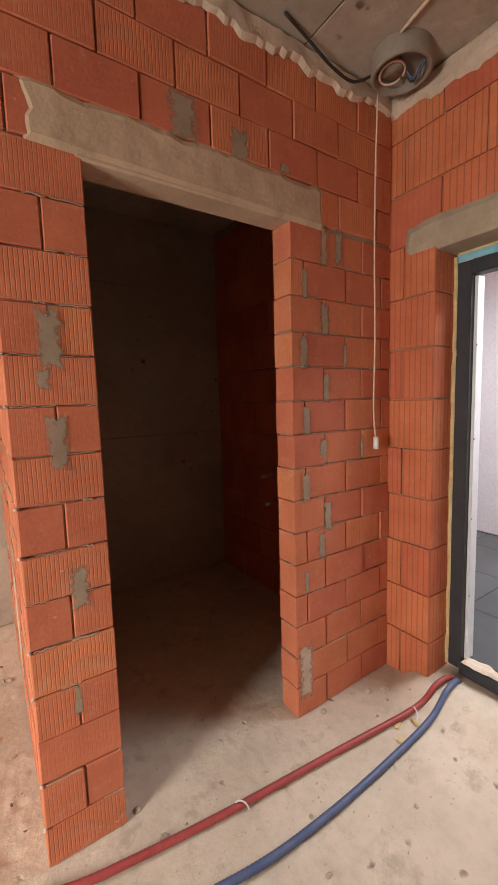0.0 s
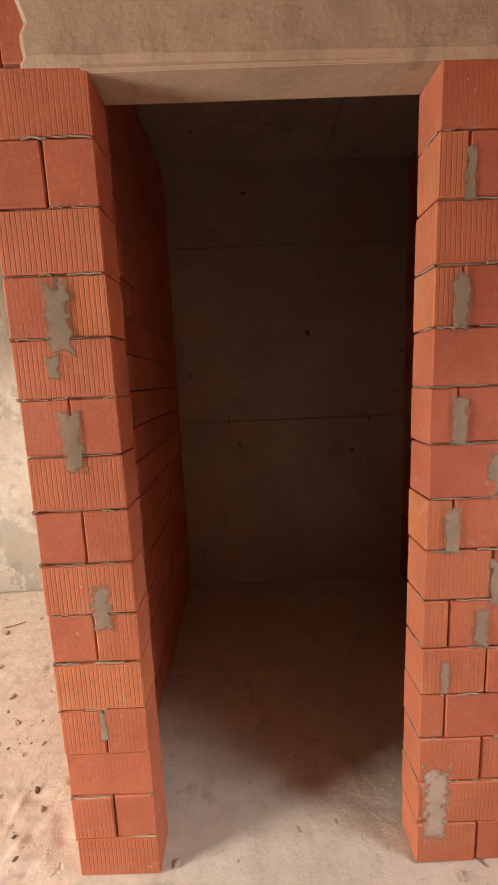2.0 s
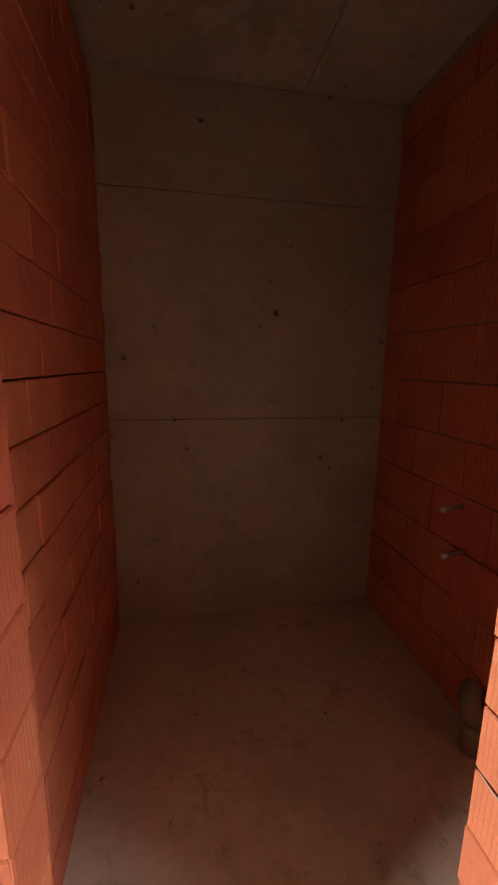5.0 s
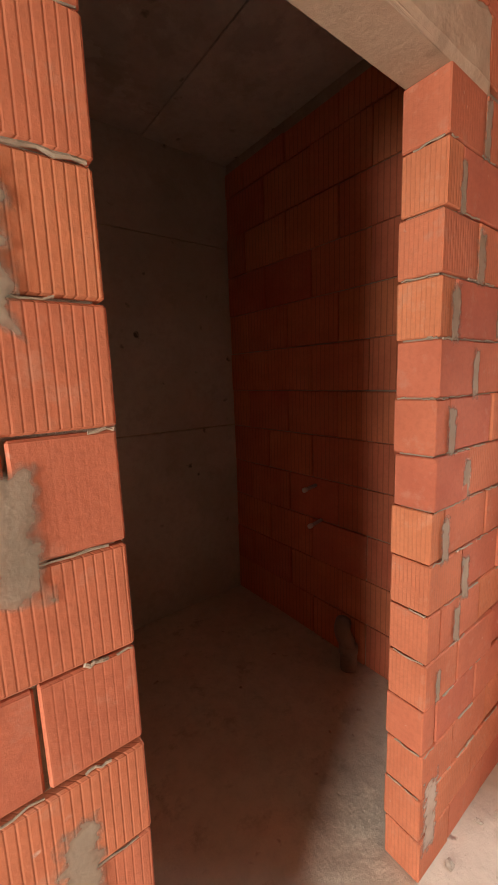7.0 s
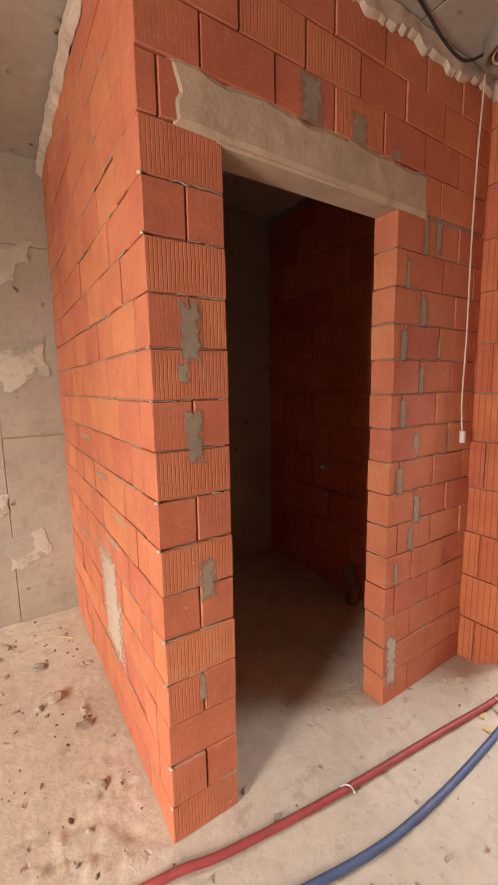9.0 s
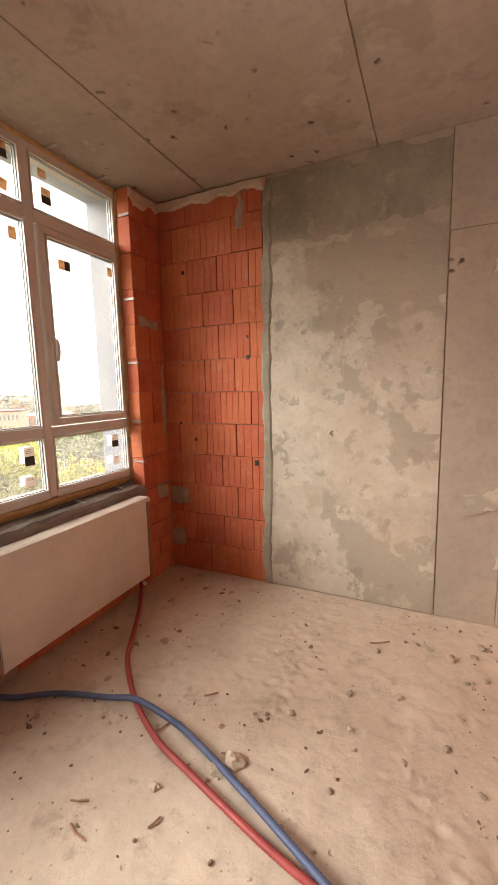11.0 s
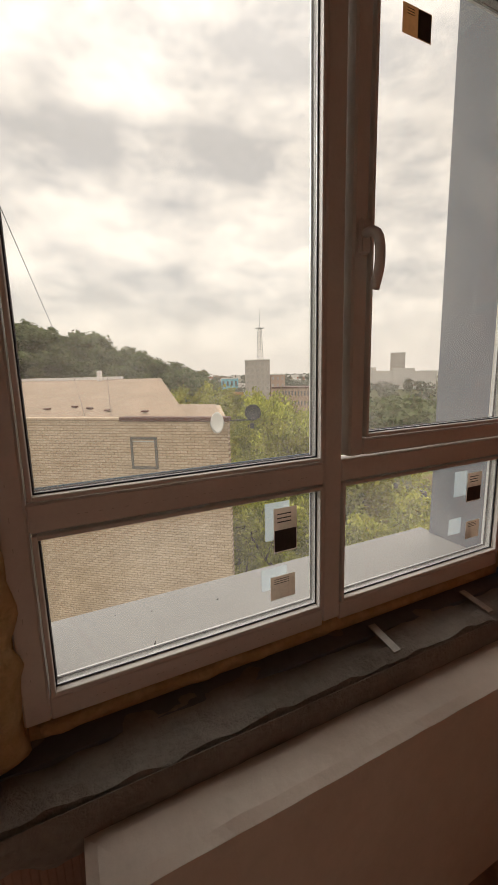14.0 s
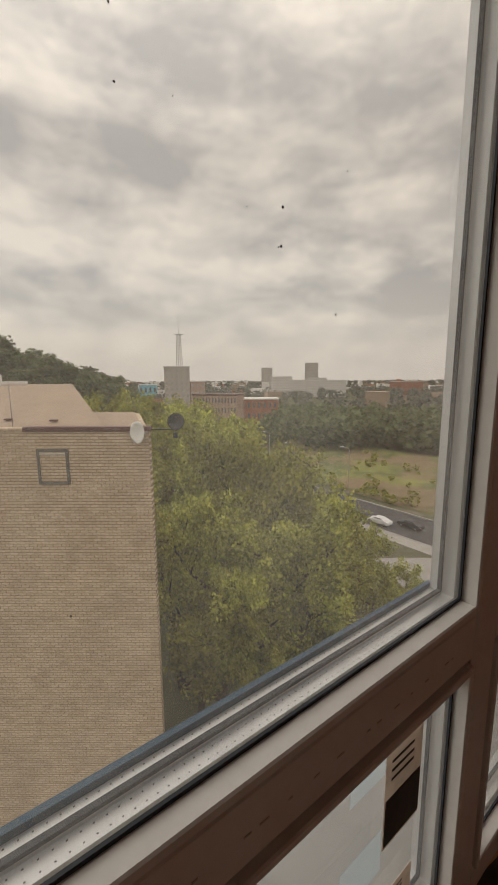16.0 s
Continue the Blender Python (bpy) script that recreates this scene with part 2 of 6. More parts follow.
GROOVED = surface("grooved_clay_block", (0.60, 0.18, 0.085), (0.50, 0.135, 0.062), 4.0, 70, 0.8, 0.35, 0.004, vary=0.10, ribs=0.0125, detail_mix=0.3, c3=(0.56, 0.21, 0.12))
LINTELM = surface("lintel_concrete", (0.56, 0.41, 0.285), (0.46, 0.335, 0.23), 3.0, 45, 0.93, 0.35, 0.006, c3=(0.40, 0.29, 0.20), detail_mix=0.2)
MORTAR = surface("grey_mortar", (0.43, 0.345, 0.25), (0.33, 0.265, 0.19), 9.0, 90, 0.95, 0.4, 0.004, detail_mix=0.2)
SMEAR = feathered("thin_mortar_smear", MORTAR)
# greyer clay: dust, plus the glare beside the window put into the colour
DUSTGLAREBLOCK = surface("dusty_glare_clay_block", (0.42, 0.31, 0.26), (0.37, 0.24, 0.185), 3.0, 60, 0.88, 0.4, 0.005, vary=0.1, ribs=0.0125, detail_mix=0.3, c3=(0.47, 0.39, 0.34))
DUSTGLAREBRICK = surface("dusty_glare_brick", (0.42, 0.31, 0.26), (0.37, 0.24, 0.185), 3.0, 60, 0.88, 0.4, 0.005, vary=0.1, ribs=0.0125, detail_mix=0.3, c3=(0.47, 0.39, 0.34))
JOINT = surface("joint_mortar", (0.40, 0.31, 0.22), (0.30, 0.23, 0.165), 14.0, 90, 0.95, 0.7, 0.008)
CONCRETE = surface("cast_concrete", (0.46, 0.39, 0.31), (0.37, 0.31, 0.245), 1.4, 26, 0.9, 0.35, 0.006, spots=(0.08, 0.065, 0.05), spot_scale=8.0, spot_at=0.72,
                   c3=(0.41, 0.34, 0.26))
CEILING = surface("ceiling_concrete", (0.48, 0.41, 0.335), (0.38, 0.32, 0.26), 1.1, 20, 0.9, 0.3, 0.006, spots=(0.11, 0.088, 0.068), spot_scale=8.0, spot_at=0.68,
                  c3=(0.37, 0.31, 0.235))
PLASTER = surface("grey_cement_plaster", (0.58, 0.52, 0.42), (0.47, 0.415, 0.33), 3.4, 30, 0.92, 0.5, 0.01, c3=(0.40, 0.355, 0.28), spots=(0.12, 0.10, 0.08), spot_scale=8, spot_at=0.72)
DAMP = surface("damp_cement", (0.36, 0.325, 0.25), (0.27, 0.24, 0.185), 4, 30, 0.92, 0.4, 0.01, c3=(0.40, 0.35, 0.275))
stained(PLASTER, ((1.5, 0.50, 0.03, 0.75, (0.34, 0.30, 0.235)), (2.6, 0.56, 0.02, 0.6, (0.62, 0.565, 0.46)), (5.5, 0.60, 0.02, 0.55, (0.29, 0.255, 0.20)), (0.9, 0.53, 0.12, 0.5, (0.44, 0.34, 0.25))))
stained(CEILING, ((0.8, 0.52, 0.06, 0.4, (0.30, 0.25, 0.195)), (2.3, 0.60, 0.02, 0.35, (0.27, 0.225, 0.175)), (4.0, 0.62, 0.03, 0.4, (0.56, 0.49, 0.41))))
stained(CONCRETE, ((1.0, 0.52, 0.10, 0.4, (0.33, 0.265, 0.20)), (3.0, 0.60, 0.03, 0.35, (0.28, 0.235, 0.18))))
FLOORM = surface("dusty_concrete_floor", (0.64, 0.53, 0.42), (0.54, 0.44, 0.34), 2.2, 15, 0.95, 0.55, 0.014, c3=(0.44, 0.355, 0.27), spots=(0.30, 0.17, 0.13), spot_scale=11, spot_at=0.72)
GYPSUM = surface("beige_gypsum", (0.66, 0.53, 0.42), (0.55, 0.43, 0.33), 6, 60, 0.9, 0.5, 0.006)
SPLASH = feathered("dried_plaster_splash", GYPSUM)
SIDESPLASH = feathered("dried_plaster_splash_along", GYPSUM, (1, 2))
FOAM = surface("yellow_foam", (0.76, 0.58, 0.31), (0.60, 0.43, 0.20), 18, 60, 0.7, 0.9, 0.01)
PVC = surface("white_pvc", (0.74, 0.71, 0.67), (0.69, 0.65, 0.61), 5, 80, 0.35, 0.05, 0.001, detail_mix=0.12, spec=0.5)
FILM = surface("white_packing_film", (0.74, 0.66, 0.58), (0.66, 0.58, 0.50), 4, 30, 0.5, 0.35, 0.008, detail_mix=0.15, spec=0.5)
CARDBOARD = surface("brown_cardboard", (0.38, 0.22, 0.15), (0.30, 0.17, 0.11), 8, 60, 0.85, 0.2, 0.002)
SEAL = surface("dark_rubber", (0.03, 0.035, 0.045), (0.05, 0.055, 0.07), 8, 60, 0.5, 0.1, 0.001)
ALU = surface("bright_metal", (0.88, 0.88, 0.88), (0.80, 0.80, 0.81), 12, 90, 0.35, 0.1, 0.001, metal=0.35, detail_mix=0.15)
STEEL = surface("galvanised_steel", (0.55, 0.53, 0.5), (0.42, 0.40, 0.38), 30, 90, 0.4, 0.2, 0.001, metal=0.8)
REDPIPE = surface("red_corrugated_pipe", (0.38, 0.075, 0.07), (0.31, 0.055, 0.052), 12, 80, 0.45, 0.3, 0.003, detail_mix=0.3)
BLUEPIPE = surface("blue_corrugated_pipe", (0.075, 0.10, 0.19), (0.10, 0.125, 0.215), 12, 80, 0.45, 0.3, 0.003, detail_mix=0.3)
WIRE = surface("pale_cable", (0.72, 0.55, 0.42), (0.62, 0.46, 0.35), 20, 80, 0.5, 0.1, 0.001)
BLACKWIRE = surface("black_cable", (0.03, 0.025, 0.022), (0.045, 0.04, 0.035), 20, 80, 0.5, 0.1, 0.001)
DUCT = surface("grey_duct_plastic", (0.30, 0.255, 0.205), (0.24, 0.20, 0.16), 8, 60, 0.6, 0.3, 0.003)
BLACKMETAL = surface("black_painted_steel", (0.035, 0.037, 0.042), (0.05, 0.052, 0.058), 6, 60, 0.45, 0.1, 0.001)
FILMBLUE = surface("dark_blue_film", (0.06, 0.13, 0.20), (0.05, 0.11, 0.17), 12, 60, 0.4, 0.2, 0.002)
BLUEFILM = surface("pale_blue_film", (0.25, 0.55, 0.65), (0.2, 0.47, 0.58), 12, 60, 0.4, 0.3, 0.003)
LOBBYWALL = surface("lobby_white_paint", (0.78, 0.79, 0.82), (0.72, 0.73, 0.77), 2, 40, 0.6, 0.1, 0.002)
LOBBYTILE = surface("dark_porcelain_tile", (0.055, 0.06, 0.062), (0.085, 0.09, 0.092), 2.5, 30, 0.28, 0.1, 0.001, vary=0.15, spec=0.5)
LEDGE = surface("white_coated_sheet", (0.39, 0.39, 0.39), (0.34, 0.34, 0.34), 3, 50, 0.45, 0.05, 0.001, detail_mix=0.15)
CLADDING = surface("blue_grey_cladding", (0.20, 0.22, 0.26), (0.17, 0.19, 0.225), 2, 40, 0.6, 0.1, 0.002)
SILLMORTAR = surface("sill_mortar", (0.36, 0.34, 0.31), (0.26, 0.245, 0.22), 6, 60, 0.9, 0.8, 0.012)
PAPER = surface("beige_label_paper", (0.72, 0.52, 0.33), (0.66, 0.47, 0.30), 20, 90, 0.7, 0.1, 0.001)
WHITEPAPER = surface("white_label_paper", (0.82, 0.74, 0.66), (0.78, 0.70, 0.62), 20, 90, 0.7, 0.1, 0.001)
DARKINK = surface("dark_label_print", (0.045, 0.04, 0.038), (0.07, 0.06, 0.055), 20, 90, 0.6, 0.1, 0.001)
DEBRIS = surface("crumbled_mortar", (0.50, 0.41, 0.32), (0.40, 0.325, 0.25), 30, 120, 0.95, 0.7, 0.006, vary=0.25)
GLASS = glass_pane("window_glass")


# ---- mesh helpers ----
def mesh_of(name, bm):
    me = bpy.data.meshes.new(name)
    bm.to_mesh(me)
    bm.free()
    return me


def part(name, bm, material, parent=None, label="", smooth=False):
    me = mesh_of(name, bm) if isinstance(bm, bmesh.types.BMesh) else bm
    if material and not me.materials:
        me.materials.append(material)
    if smooth:
        me.polygons.foreach_set("use_smooth", [True] * len(me.polygons))
    ob = new(name, me)
    if parent:
        ob.parent = parent
    return tagged(ob, label) if label else ob


def thing(name, label, category, at=(0, 0, 0), group="", kind=""):
    ob = new(name)
    ob.location = at
    ob.empty_display_size = 0.05
    return tagged(ob, label, category, group, kind)


def box(x0, x1, y0, y1, z0, z1, bevel=0.0, bm=None, segments=1):
    own = bmesh.new()
    bmesh.ops.create_cube(own, size=1.0, matrix=Matrix.LocRotScale(((x0 + x1) / 2, (y0 + y1) / 2, (z0 + z1) / 2), None, (abs(x1 - x0), abs(y1 - y0), abs(z1 - z0))))
    if bevel:
        bmesh.ops.bevel(own, geom=own.edges[:], offset=bevel, segments=segments, affect="EDGES")
    if bm is None:
        return own
    me = mesh_of("tmp", own)
    bm.from_mesh(me)
    bpy.data.meshes.remove(me)
    return bm


def tube(points, radius, sides=10, bm=None, closed_ends=True, ridge=0.0, step=None):
    """A round tube through the points (smoothed), optionally ridged like corrugated pipe."""
    pts = [Vector(p) for p in points]
    if step:
        dense = []
        for i in range(len(pts) - 1):
            p0, p1, p2, p3 = pts[max(i - 1, 0)], pts[i], pts[i + 1], pts[min(i + 2, len(pts) - 1)]
            count = max(2, int((p2 - p1).length / step))
            for k in range(count):
                u = k / count
                dense.append(0.5 * (2 * p1 + (p2 - p0) * u + (2 * p0 - 5 * p1 + 4 * p2 - p3) * u * u + (3 * p1 - p0 - 3 * p2 + p3) * u ** 3))
        pts = dense + [pts[-1]]
    bm = bm or bmesh.new()
    rings = []
    for i, p in enumerate(pts):
        d = (pts[min(i + 1, len(pts) - 1)] - pts[max(i - 1, 0)]).normalized()
        side = d.cross(Vector((0, 0, 1)) if abs(d.z) < 0.9 else Vector((1, 0, 0))).normalized()
        up = side.cross(d)
        r = radius + (ridge if i % 2 else 0)
        rings.append([bm.verts.new(p + r * (math.cos(a) * side + math.sin(a) * up)) for a in (2 * math.pi * k / sides for k in range(sides))])
    for a, c in zip(rings, rings[1:]):
        for k in range(sides):
            bm.faces.new((a[k], a[(k + 1) % sides], c[(k + 1) % sides], c[k]))
    if closed_ends:
        bm.faces.new(rings[0][::-1])
        bm.faces.new(rings[-1])
    bmesh.ops.recalc_face_normals(bm, faces=bm.faces[:])
    return bm


def ragged(u0, u1, v0, v1, thick, place, seed=0, step=0.03, rough=0.03, edges="b"):
    """A thin slab with uneven edges; place(u, v, d) gives its points. edges: which sides wander (b, t, l, r)."""
    bm = bmesh.new()
    nu, nv = max(2, int((u1 - u0) / step)), max(2, int((v1 - v0) / step))
    nv = min(nv, 40)
    grid = {}
    for layer, d in ((0, 0.0), (1, thick)):
        for i in range(nu + 1):
            for j in range(nv + 1):
                fu, fv = i / nu, j / nv
                u, v = u0 + (u1 - u0) * fu, v0 + (v1 - v0) * fv

                def wobble(a, k):
                    return rough * (1.4 * noise.noise((a * 9, k * 7.3 + seed, 0.5)) + 0.45 * noise.noise((a * 31, k * 3.1 + seed, 2.5)))
                if "b" in edges:
                    v += wobble(u, 1) * (1 - fv)
                if "t" in edges:
                    v += wobble(u, 2) * fv
                if "l" in edges:
                    u += wobble(v, 3) * (1 - fu)
                if "r" in edges:
                    u += wobble(v, 4) * fu
                rim = (i in (0, nu)) or (j in (0, nv))
                dd = d * (0.12 if rim and layer else 1) + (0.35 * thick * noise.noise((u * 14, v * 14, seed)) if layer and not rim else 0)
                grid[layer, i, j] = bm.verts.new(place(u, v, dd))
    for i in range(nu):
        for j in range(nv):
            bm.faces.new([grid[1, i, j], grid[1, i + 1, j], grid[1, i + 1, j + 1], grid[1, i, j + 1]])
    for i in range(nu):
        for j in (0, nv):
            bm.faces.new([grid[0, i, j], grid[0, i + 1, j], grid[1, i + 1, j], grid[1, i, j]])
    for j in range(nv):
        for i in (0, nu):
            bm.faces.new([grid[0, i, j], grid[0, i, j + 1], grid[1, i, j + 1], grid[1, i, j]])
    bmesh.ops.recalc_face_normals(bm, faces=bm.faces[:])
    return bm


brick_meshes = {}


def brick_mesh(sx, sy, sz, material, variant):
    key = (round(sx, 3), round(sy, 3), round(sz, 3), material.name, variant)
    if key not in brick_meshes:
        bm = box(-sx / 2, sx / 2, -sy / 2, sy / 2, -sz / 2, sz / 2, 0.0035)
        for v in bm.verts:
            v.co += 0.0012 * Vector((noise.noise(v.co * 40 + Vector((variant * 9, 0, 0))), noise.noise(v.co * 40 + Vector((0, variant * 9, 5))), noise.noise(v.co * 40 + Vector((3, 1, variant * 9)))))
        me = mesh_of("brick", bm)
        me.materials.append(material)
        brick_meshes[key] = me
    return brick_meshes[key]


pending_walls = []  # the bricks come last in the file


def brick_wall(parent, axis, u0, u1, d0, d1, z0, z1, course, length, shift, material, openings=(), gap=0.005, odd_shift=None, name="brick"):
    pending_walls.append((parent, axis, u0, u1, d0, d1, z0, z1, course, length, shift, material, openings, gap, odd_shift, name))


def lay_bricks(parent, axis, u0, u1, d0, d1, z0, z1, course, length, shift, material, openings, gap, odd_shift, name):
    rng = random.Random(int(1000 * (u0 + 3 * d0 + z0)) + 7)
    odd_shift = shift + length / 2 if odd_shift is None else odd_shift
    rows = int(math.ceil((z1 - z0) / course - 1e-6))
    for k in range(rows):
        za, zb = z0 + k * course, min(z0 + (k + 1) * course, z1)
        if zb - za < 0.03:
            continue
        spans = [(u0, u1)]
        for a, b, c, e in openings:
            if c < (za + zb) / 2 < e:
                spans = [s for p, q in spans for s in ((p, min(q, a)), (max(p, b), q)) if s[1] - s[0] > 0.02]
        start = u0 - length + ((odd_shift if k % 2 else shift) % length)
        for p, q in spans:
            u = start
            while u < q:
                a, b = max(u, p), min(u + length, q)
                u += length
                if b - a < 0.03:
                    continue
                end_a, end_b = (gap / 2 if a > p + 1e-6 else 0), (gap / 2 if b < q - 1e-6 else 0)
                a, b = a + end_a, b - end_b
                su, sd, sz = b - a, d1 - d0, zb - za - gap
                v = rng.randrange(3)
                if name == "block" and material is not BLOCK:
                    me = block_mesh(su, sd, sz, material, axis, v)
                else:
                    me = brick_mesh(su, sd, sz, material, v) if axis == "x" else brick_mesh(sd, su, sz, material, v)
                ob = new(name, me)
                ob.parent = parent
                jd = rng.uniform(-0.004, 0.004)
                cu, cd, cz = (a + b) / 2, (d0 + d1) / 2 + jd, (za + zb) / 2 + rng.uniform(-0.001, 0.001)
                ob.location = (cu, cd, cz) if axis == "x" else (cd, cu, cz)
                ob.rotation_euler = (rng.uniform(-0.006, 0.006), rng.uniform(-0.006, 0.006), rng.uniform(-0.009, 0.009))


def block_mesh(su, sd, sz, material, axis, variant):
    """A hollow clay block whose visible side carries upright keying grooves."""
    key = (round(su, 3), round(sd, 3), round(sz, 3), material.name, variant, axis)
    if key not in brick_meshes:
        bm = bmesh.new()
        face, count = (-1 if axis == "x" else 1) * sd / 2, max(1, round(su / 0.056))
        inward = -math.copysign(1, face)
        prof = [(-su / 2, face + inward * 0.003), (-su / 2 + 0.003, face)]
        for k in range(1, count):
            u = -su / 2 + su * k / count + 0.002 * noise.noise((k * 3.1, variant * 5.0, su))
            w, deep = (0.0024, 0.0028) if k % 2 else (0.0018, 0.0018)
            prof += [(u - w, face), (u - w * 0.6, face + inward * deep), (u + w * 0.6, face + inward * deep), (u + w, face)]
        prof += [(su / 2 - 0.003, face), (su / 2, face + inward * 0.003), (su / 2, -face), (-su / 2, -face)]
        rings = [[bm.verts.new((u, d, z) if axis == "x" else (d, u, z)) for u, d in prof] for z in (-sz / 2, sz / 2)]
        for k in range(len(prof)):
            j = (k + 1) % len(prof)
            bm.faces.new((rings[0][k], rings[0][j], rings[1][j], rings[1][k]))
        bm.faces.new(rings[0])
        bm.faces.new(rings[1])
        bmesh.ops.recalc_face_normals(bm, faces=bm.faces[:])
        me = mesh_of("block", bm)
        me.materials.append(material)
        brick_meshes[key] = me
    return brick_meshes[key]


def structure(name, bm, material, label, category):
    return tagged(part(name, bm, material), label, category, kind="structure")


# ---- structure ----
CEIL = 2.96
BACK = 1.82
WIN = -2.775   # inner face of the window wall
ENTRY = 1.735  # inner face of the entry wall
REAR = -3.7

def floor_height(x, y):
    h = 0.004 * noise.noise((x * 2.2, y * 2.2, 1)) + 0.0035 * noise.noise((x * 9, y * 9, 4)) + 0.010 * max(0, noise.noise((x * 5, y * 5, 8)) - 0.25) + 0.009 * max(0, noise.noise((x * 17, y * 17, 2)) - 0.30) - 0.008 * max(0, noise.noise((x * 8, y * 14, 6)) - 0.35)
    clod = min(max(noise.noise((x * 1.7, y * 1.7, 12)) * 4 - 0.3, 0), 1)
    if x > 0 and y > 0:
        clod *= 0.2
    h += clod * (0.024 * max(0, noise.noise((x * 26, y * 26, 3)) - 0.15) - 0.03 * max(0, noise.noise((x * 15, y * 21, 9)) - 0.25))
    near = min(max((x - 1.50) / 0.25, 0), 1) * min(max((-0.06 - y) / 0.15, 0), 1) * min(max((y + 1.6) / 0.3, 0), 1)
    return h - 0.002 + 0.075 * near * near * (3 - 2 * near)


# floor: one dusty slab with uneven relief, banked up to the entrance
bm = bmesh.new()
NX, NY = 330, 400
X0, X1, Y0, Y1 = WIN - 0.02, ENTRY + 0.28, REAR, BACK + 0.01
vs = [[None] * (NY + 1) for _ in range(NX + 1)]
for i in range(NX + 1):
    for j in range(NY + 1):
        x, y = X0 + (X1 - X0) * i / NX, Y0 + (Y1 - Y0) * j / NY
        vs[i][j] = bm.verts.new((x, y, floor_height(x, y)))
for i in range(NX):
    for j in range(NY):
        bm.faces.new((vs[i][j], vs[i + 1][j], vs[i + 1][j + 1], vs[i][j + 1]))
floor = structure("floor", bm, FLOORM, "bare concrete floor covered in pale dust and crumbs", "floor")
floor.data.polygons.foreach_set("use_smooth", [True] * len(floor.data.polygons))
structure("floor_slab", box(WIN - 0.3, ENTRY + 0.28, REAR - 0.2, BACK + 0.2, -0.25, -0.03), CONCRETE, "concrete floor slab under the dust", "floor")

# ceiling: cast slab with shuttering seams
bm = bmesh.new()
for a, b in ((WIN - 0.35, -2.333), (-2.327, -1.123), (-1.117, 0.06), (0.066, 1.16), (1.166, ENTRY + 0.3)):
    box(a, b, REAR - 0.2, BACK + 0.2, CEIL, CEIL + 0.2, 0.003, bm)
box(WIN - 0.35, ENTRY + 0.3, REAR - 0.2, BACK + 0.2, CEIL + 0.008, CEIL + 0.19, 0, bm)
structure("ceiling", bm, CEILING, "raw cast concrete ceiling with shuttering seams and pits", "ceiling")

# concrete back wall, cast in panels
wall_back = structure("wall_back", box(-1.88, ENTRY + 0.3, BACK + 0.008, BACK + 0.2, 0, CEIL), JOINT, "bare cast concrete wall with shuttering joints", "wall")
for a, b, c, e in ((-1.88, -0.7065, 0, CEIL), (-0.7035, -0.358, 0, 2.406), (-0.7035, -0.358, 2.41, CEIL), (-0.354, ENTRY + 0.2, 0, 1.252), (-0.354, ENTRY + 0.2, 1.26, 2.44), (-0.354, ENTRY + 0.2, 2.444, CEIL)):
    part("panel", box(a, b, BACK + random.uniform(-0.002, 0.004), BACK + 0.15, c, e, 0.003), CONCRETE, wall_back)
part("plaster_patch", ragged(-1.87, -0.712, 0.01, 2.50, 0.003, lambda u, v, d: (u, BACK - 0.001 - d, v), 3, 0.03, 0.05, "t"), PLASTER, wall_back, "patchy grey cement plaster")
part("plaster_patch", ragged(-1.87, -0.712, 2.52, 2.92, 0.002, lambda u, v, d: (u, BACK - 0.0005 - d, v), 8, 0.025, 0.05, "bt"), DAMP, wall_back, "darker damp cement")
prng = random.Random(4)
for k in range(12):
    u, v, w, h = prng.uniform(-1.8, -0.2), prng.uniform(0.15, 2.6), prng.uniform(0.08, 0.32), prng.uniform(0.06, 0.3)
    if u + w > -0.02:
        continue
    part("trowel_mark", ragged(u, u + w, v, v + h, 0.0012, lambda p, q, d: (p, BACK - 0.0045 - d, q + 0.35 * (p - u)), 100 + k, 0.018, 0.03, "btlr"), PLASTER, wall_back, "thin smear of cement")
part("mortar_edge", ragged(-1.92, -1.85, 0.0, 2.9, 0.006, lambda u, v, d: (u + 0.012 * v, BACK - 0.004 - d, v), 5, 0.012, 0.014, "lr"), DAMP, wall_back, "rough grey mortar at the junction")

# clay-block infill beside the window
wall_infill = structure("wall_infill", box(WIN - 0.3, -1.885, BACK + 0.012, BACK + 0.2, 0, CEIL), JOINT, "red ribbed clay-block infill wall", "wall")
brick_wall(wall_infill, "x", WIN, -1.888, BACK, BACK + 0.19, 0.0, 2.9, 0.25, 0.262, 0.12, GROOVED, name="block")
part("plaster_band", ragged(WIN, -1.86, 2.885, CEIL, 0.03, lambda u, v, d: (u, BACK + 0.004 - d, v), 2, 0.015, 0.022, "b"), GYPSUM, wall_infill, "ragged beige gypsum band under the ceiling")

# window wall: inner leaf with the opening, outer leaf behind the frame
WY0, WY1, SILL = 0.0, 1.485, 0.80
W2Y0, W2Y1, W2Z1 = -1.52, -0.60, 1.95  # opening of the added second window, sized to limit its light
wall_window = structure("wall_window", box(WIN - 0.10, WIN - 0.012, W2Y1 + 0.012, WY0 - 0.012, 0, CEIL), JOINT, "red clay-block outer wall round the window", "wall")
for a, b, c, e in ((REAR, W2Y0, 0, CEIL), (W2Y0, W2Y1 + 0.012, 0, SILL), (W2Y0, W2Y1 + 0.012, W2Z1, CEIL)):
    part("plain_face", box(WIN - 0.10, WIN, a, b, c, e), BLOCK, wall_window)
part("core", box(WIN - 0.10, WIN - 0.012, WY1 + 0.012, BACK + 0.01, 0, CEIL), JOINT, wall_window)
part("core", box(WIN - 0.10, WIN - 0.012, WY0 - 0.012, WY1 + 0.012, 0, SILL - 0.06), JOINT, wall_window)
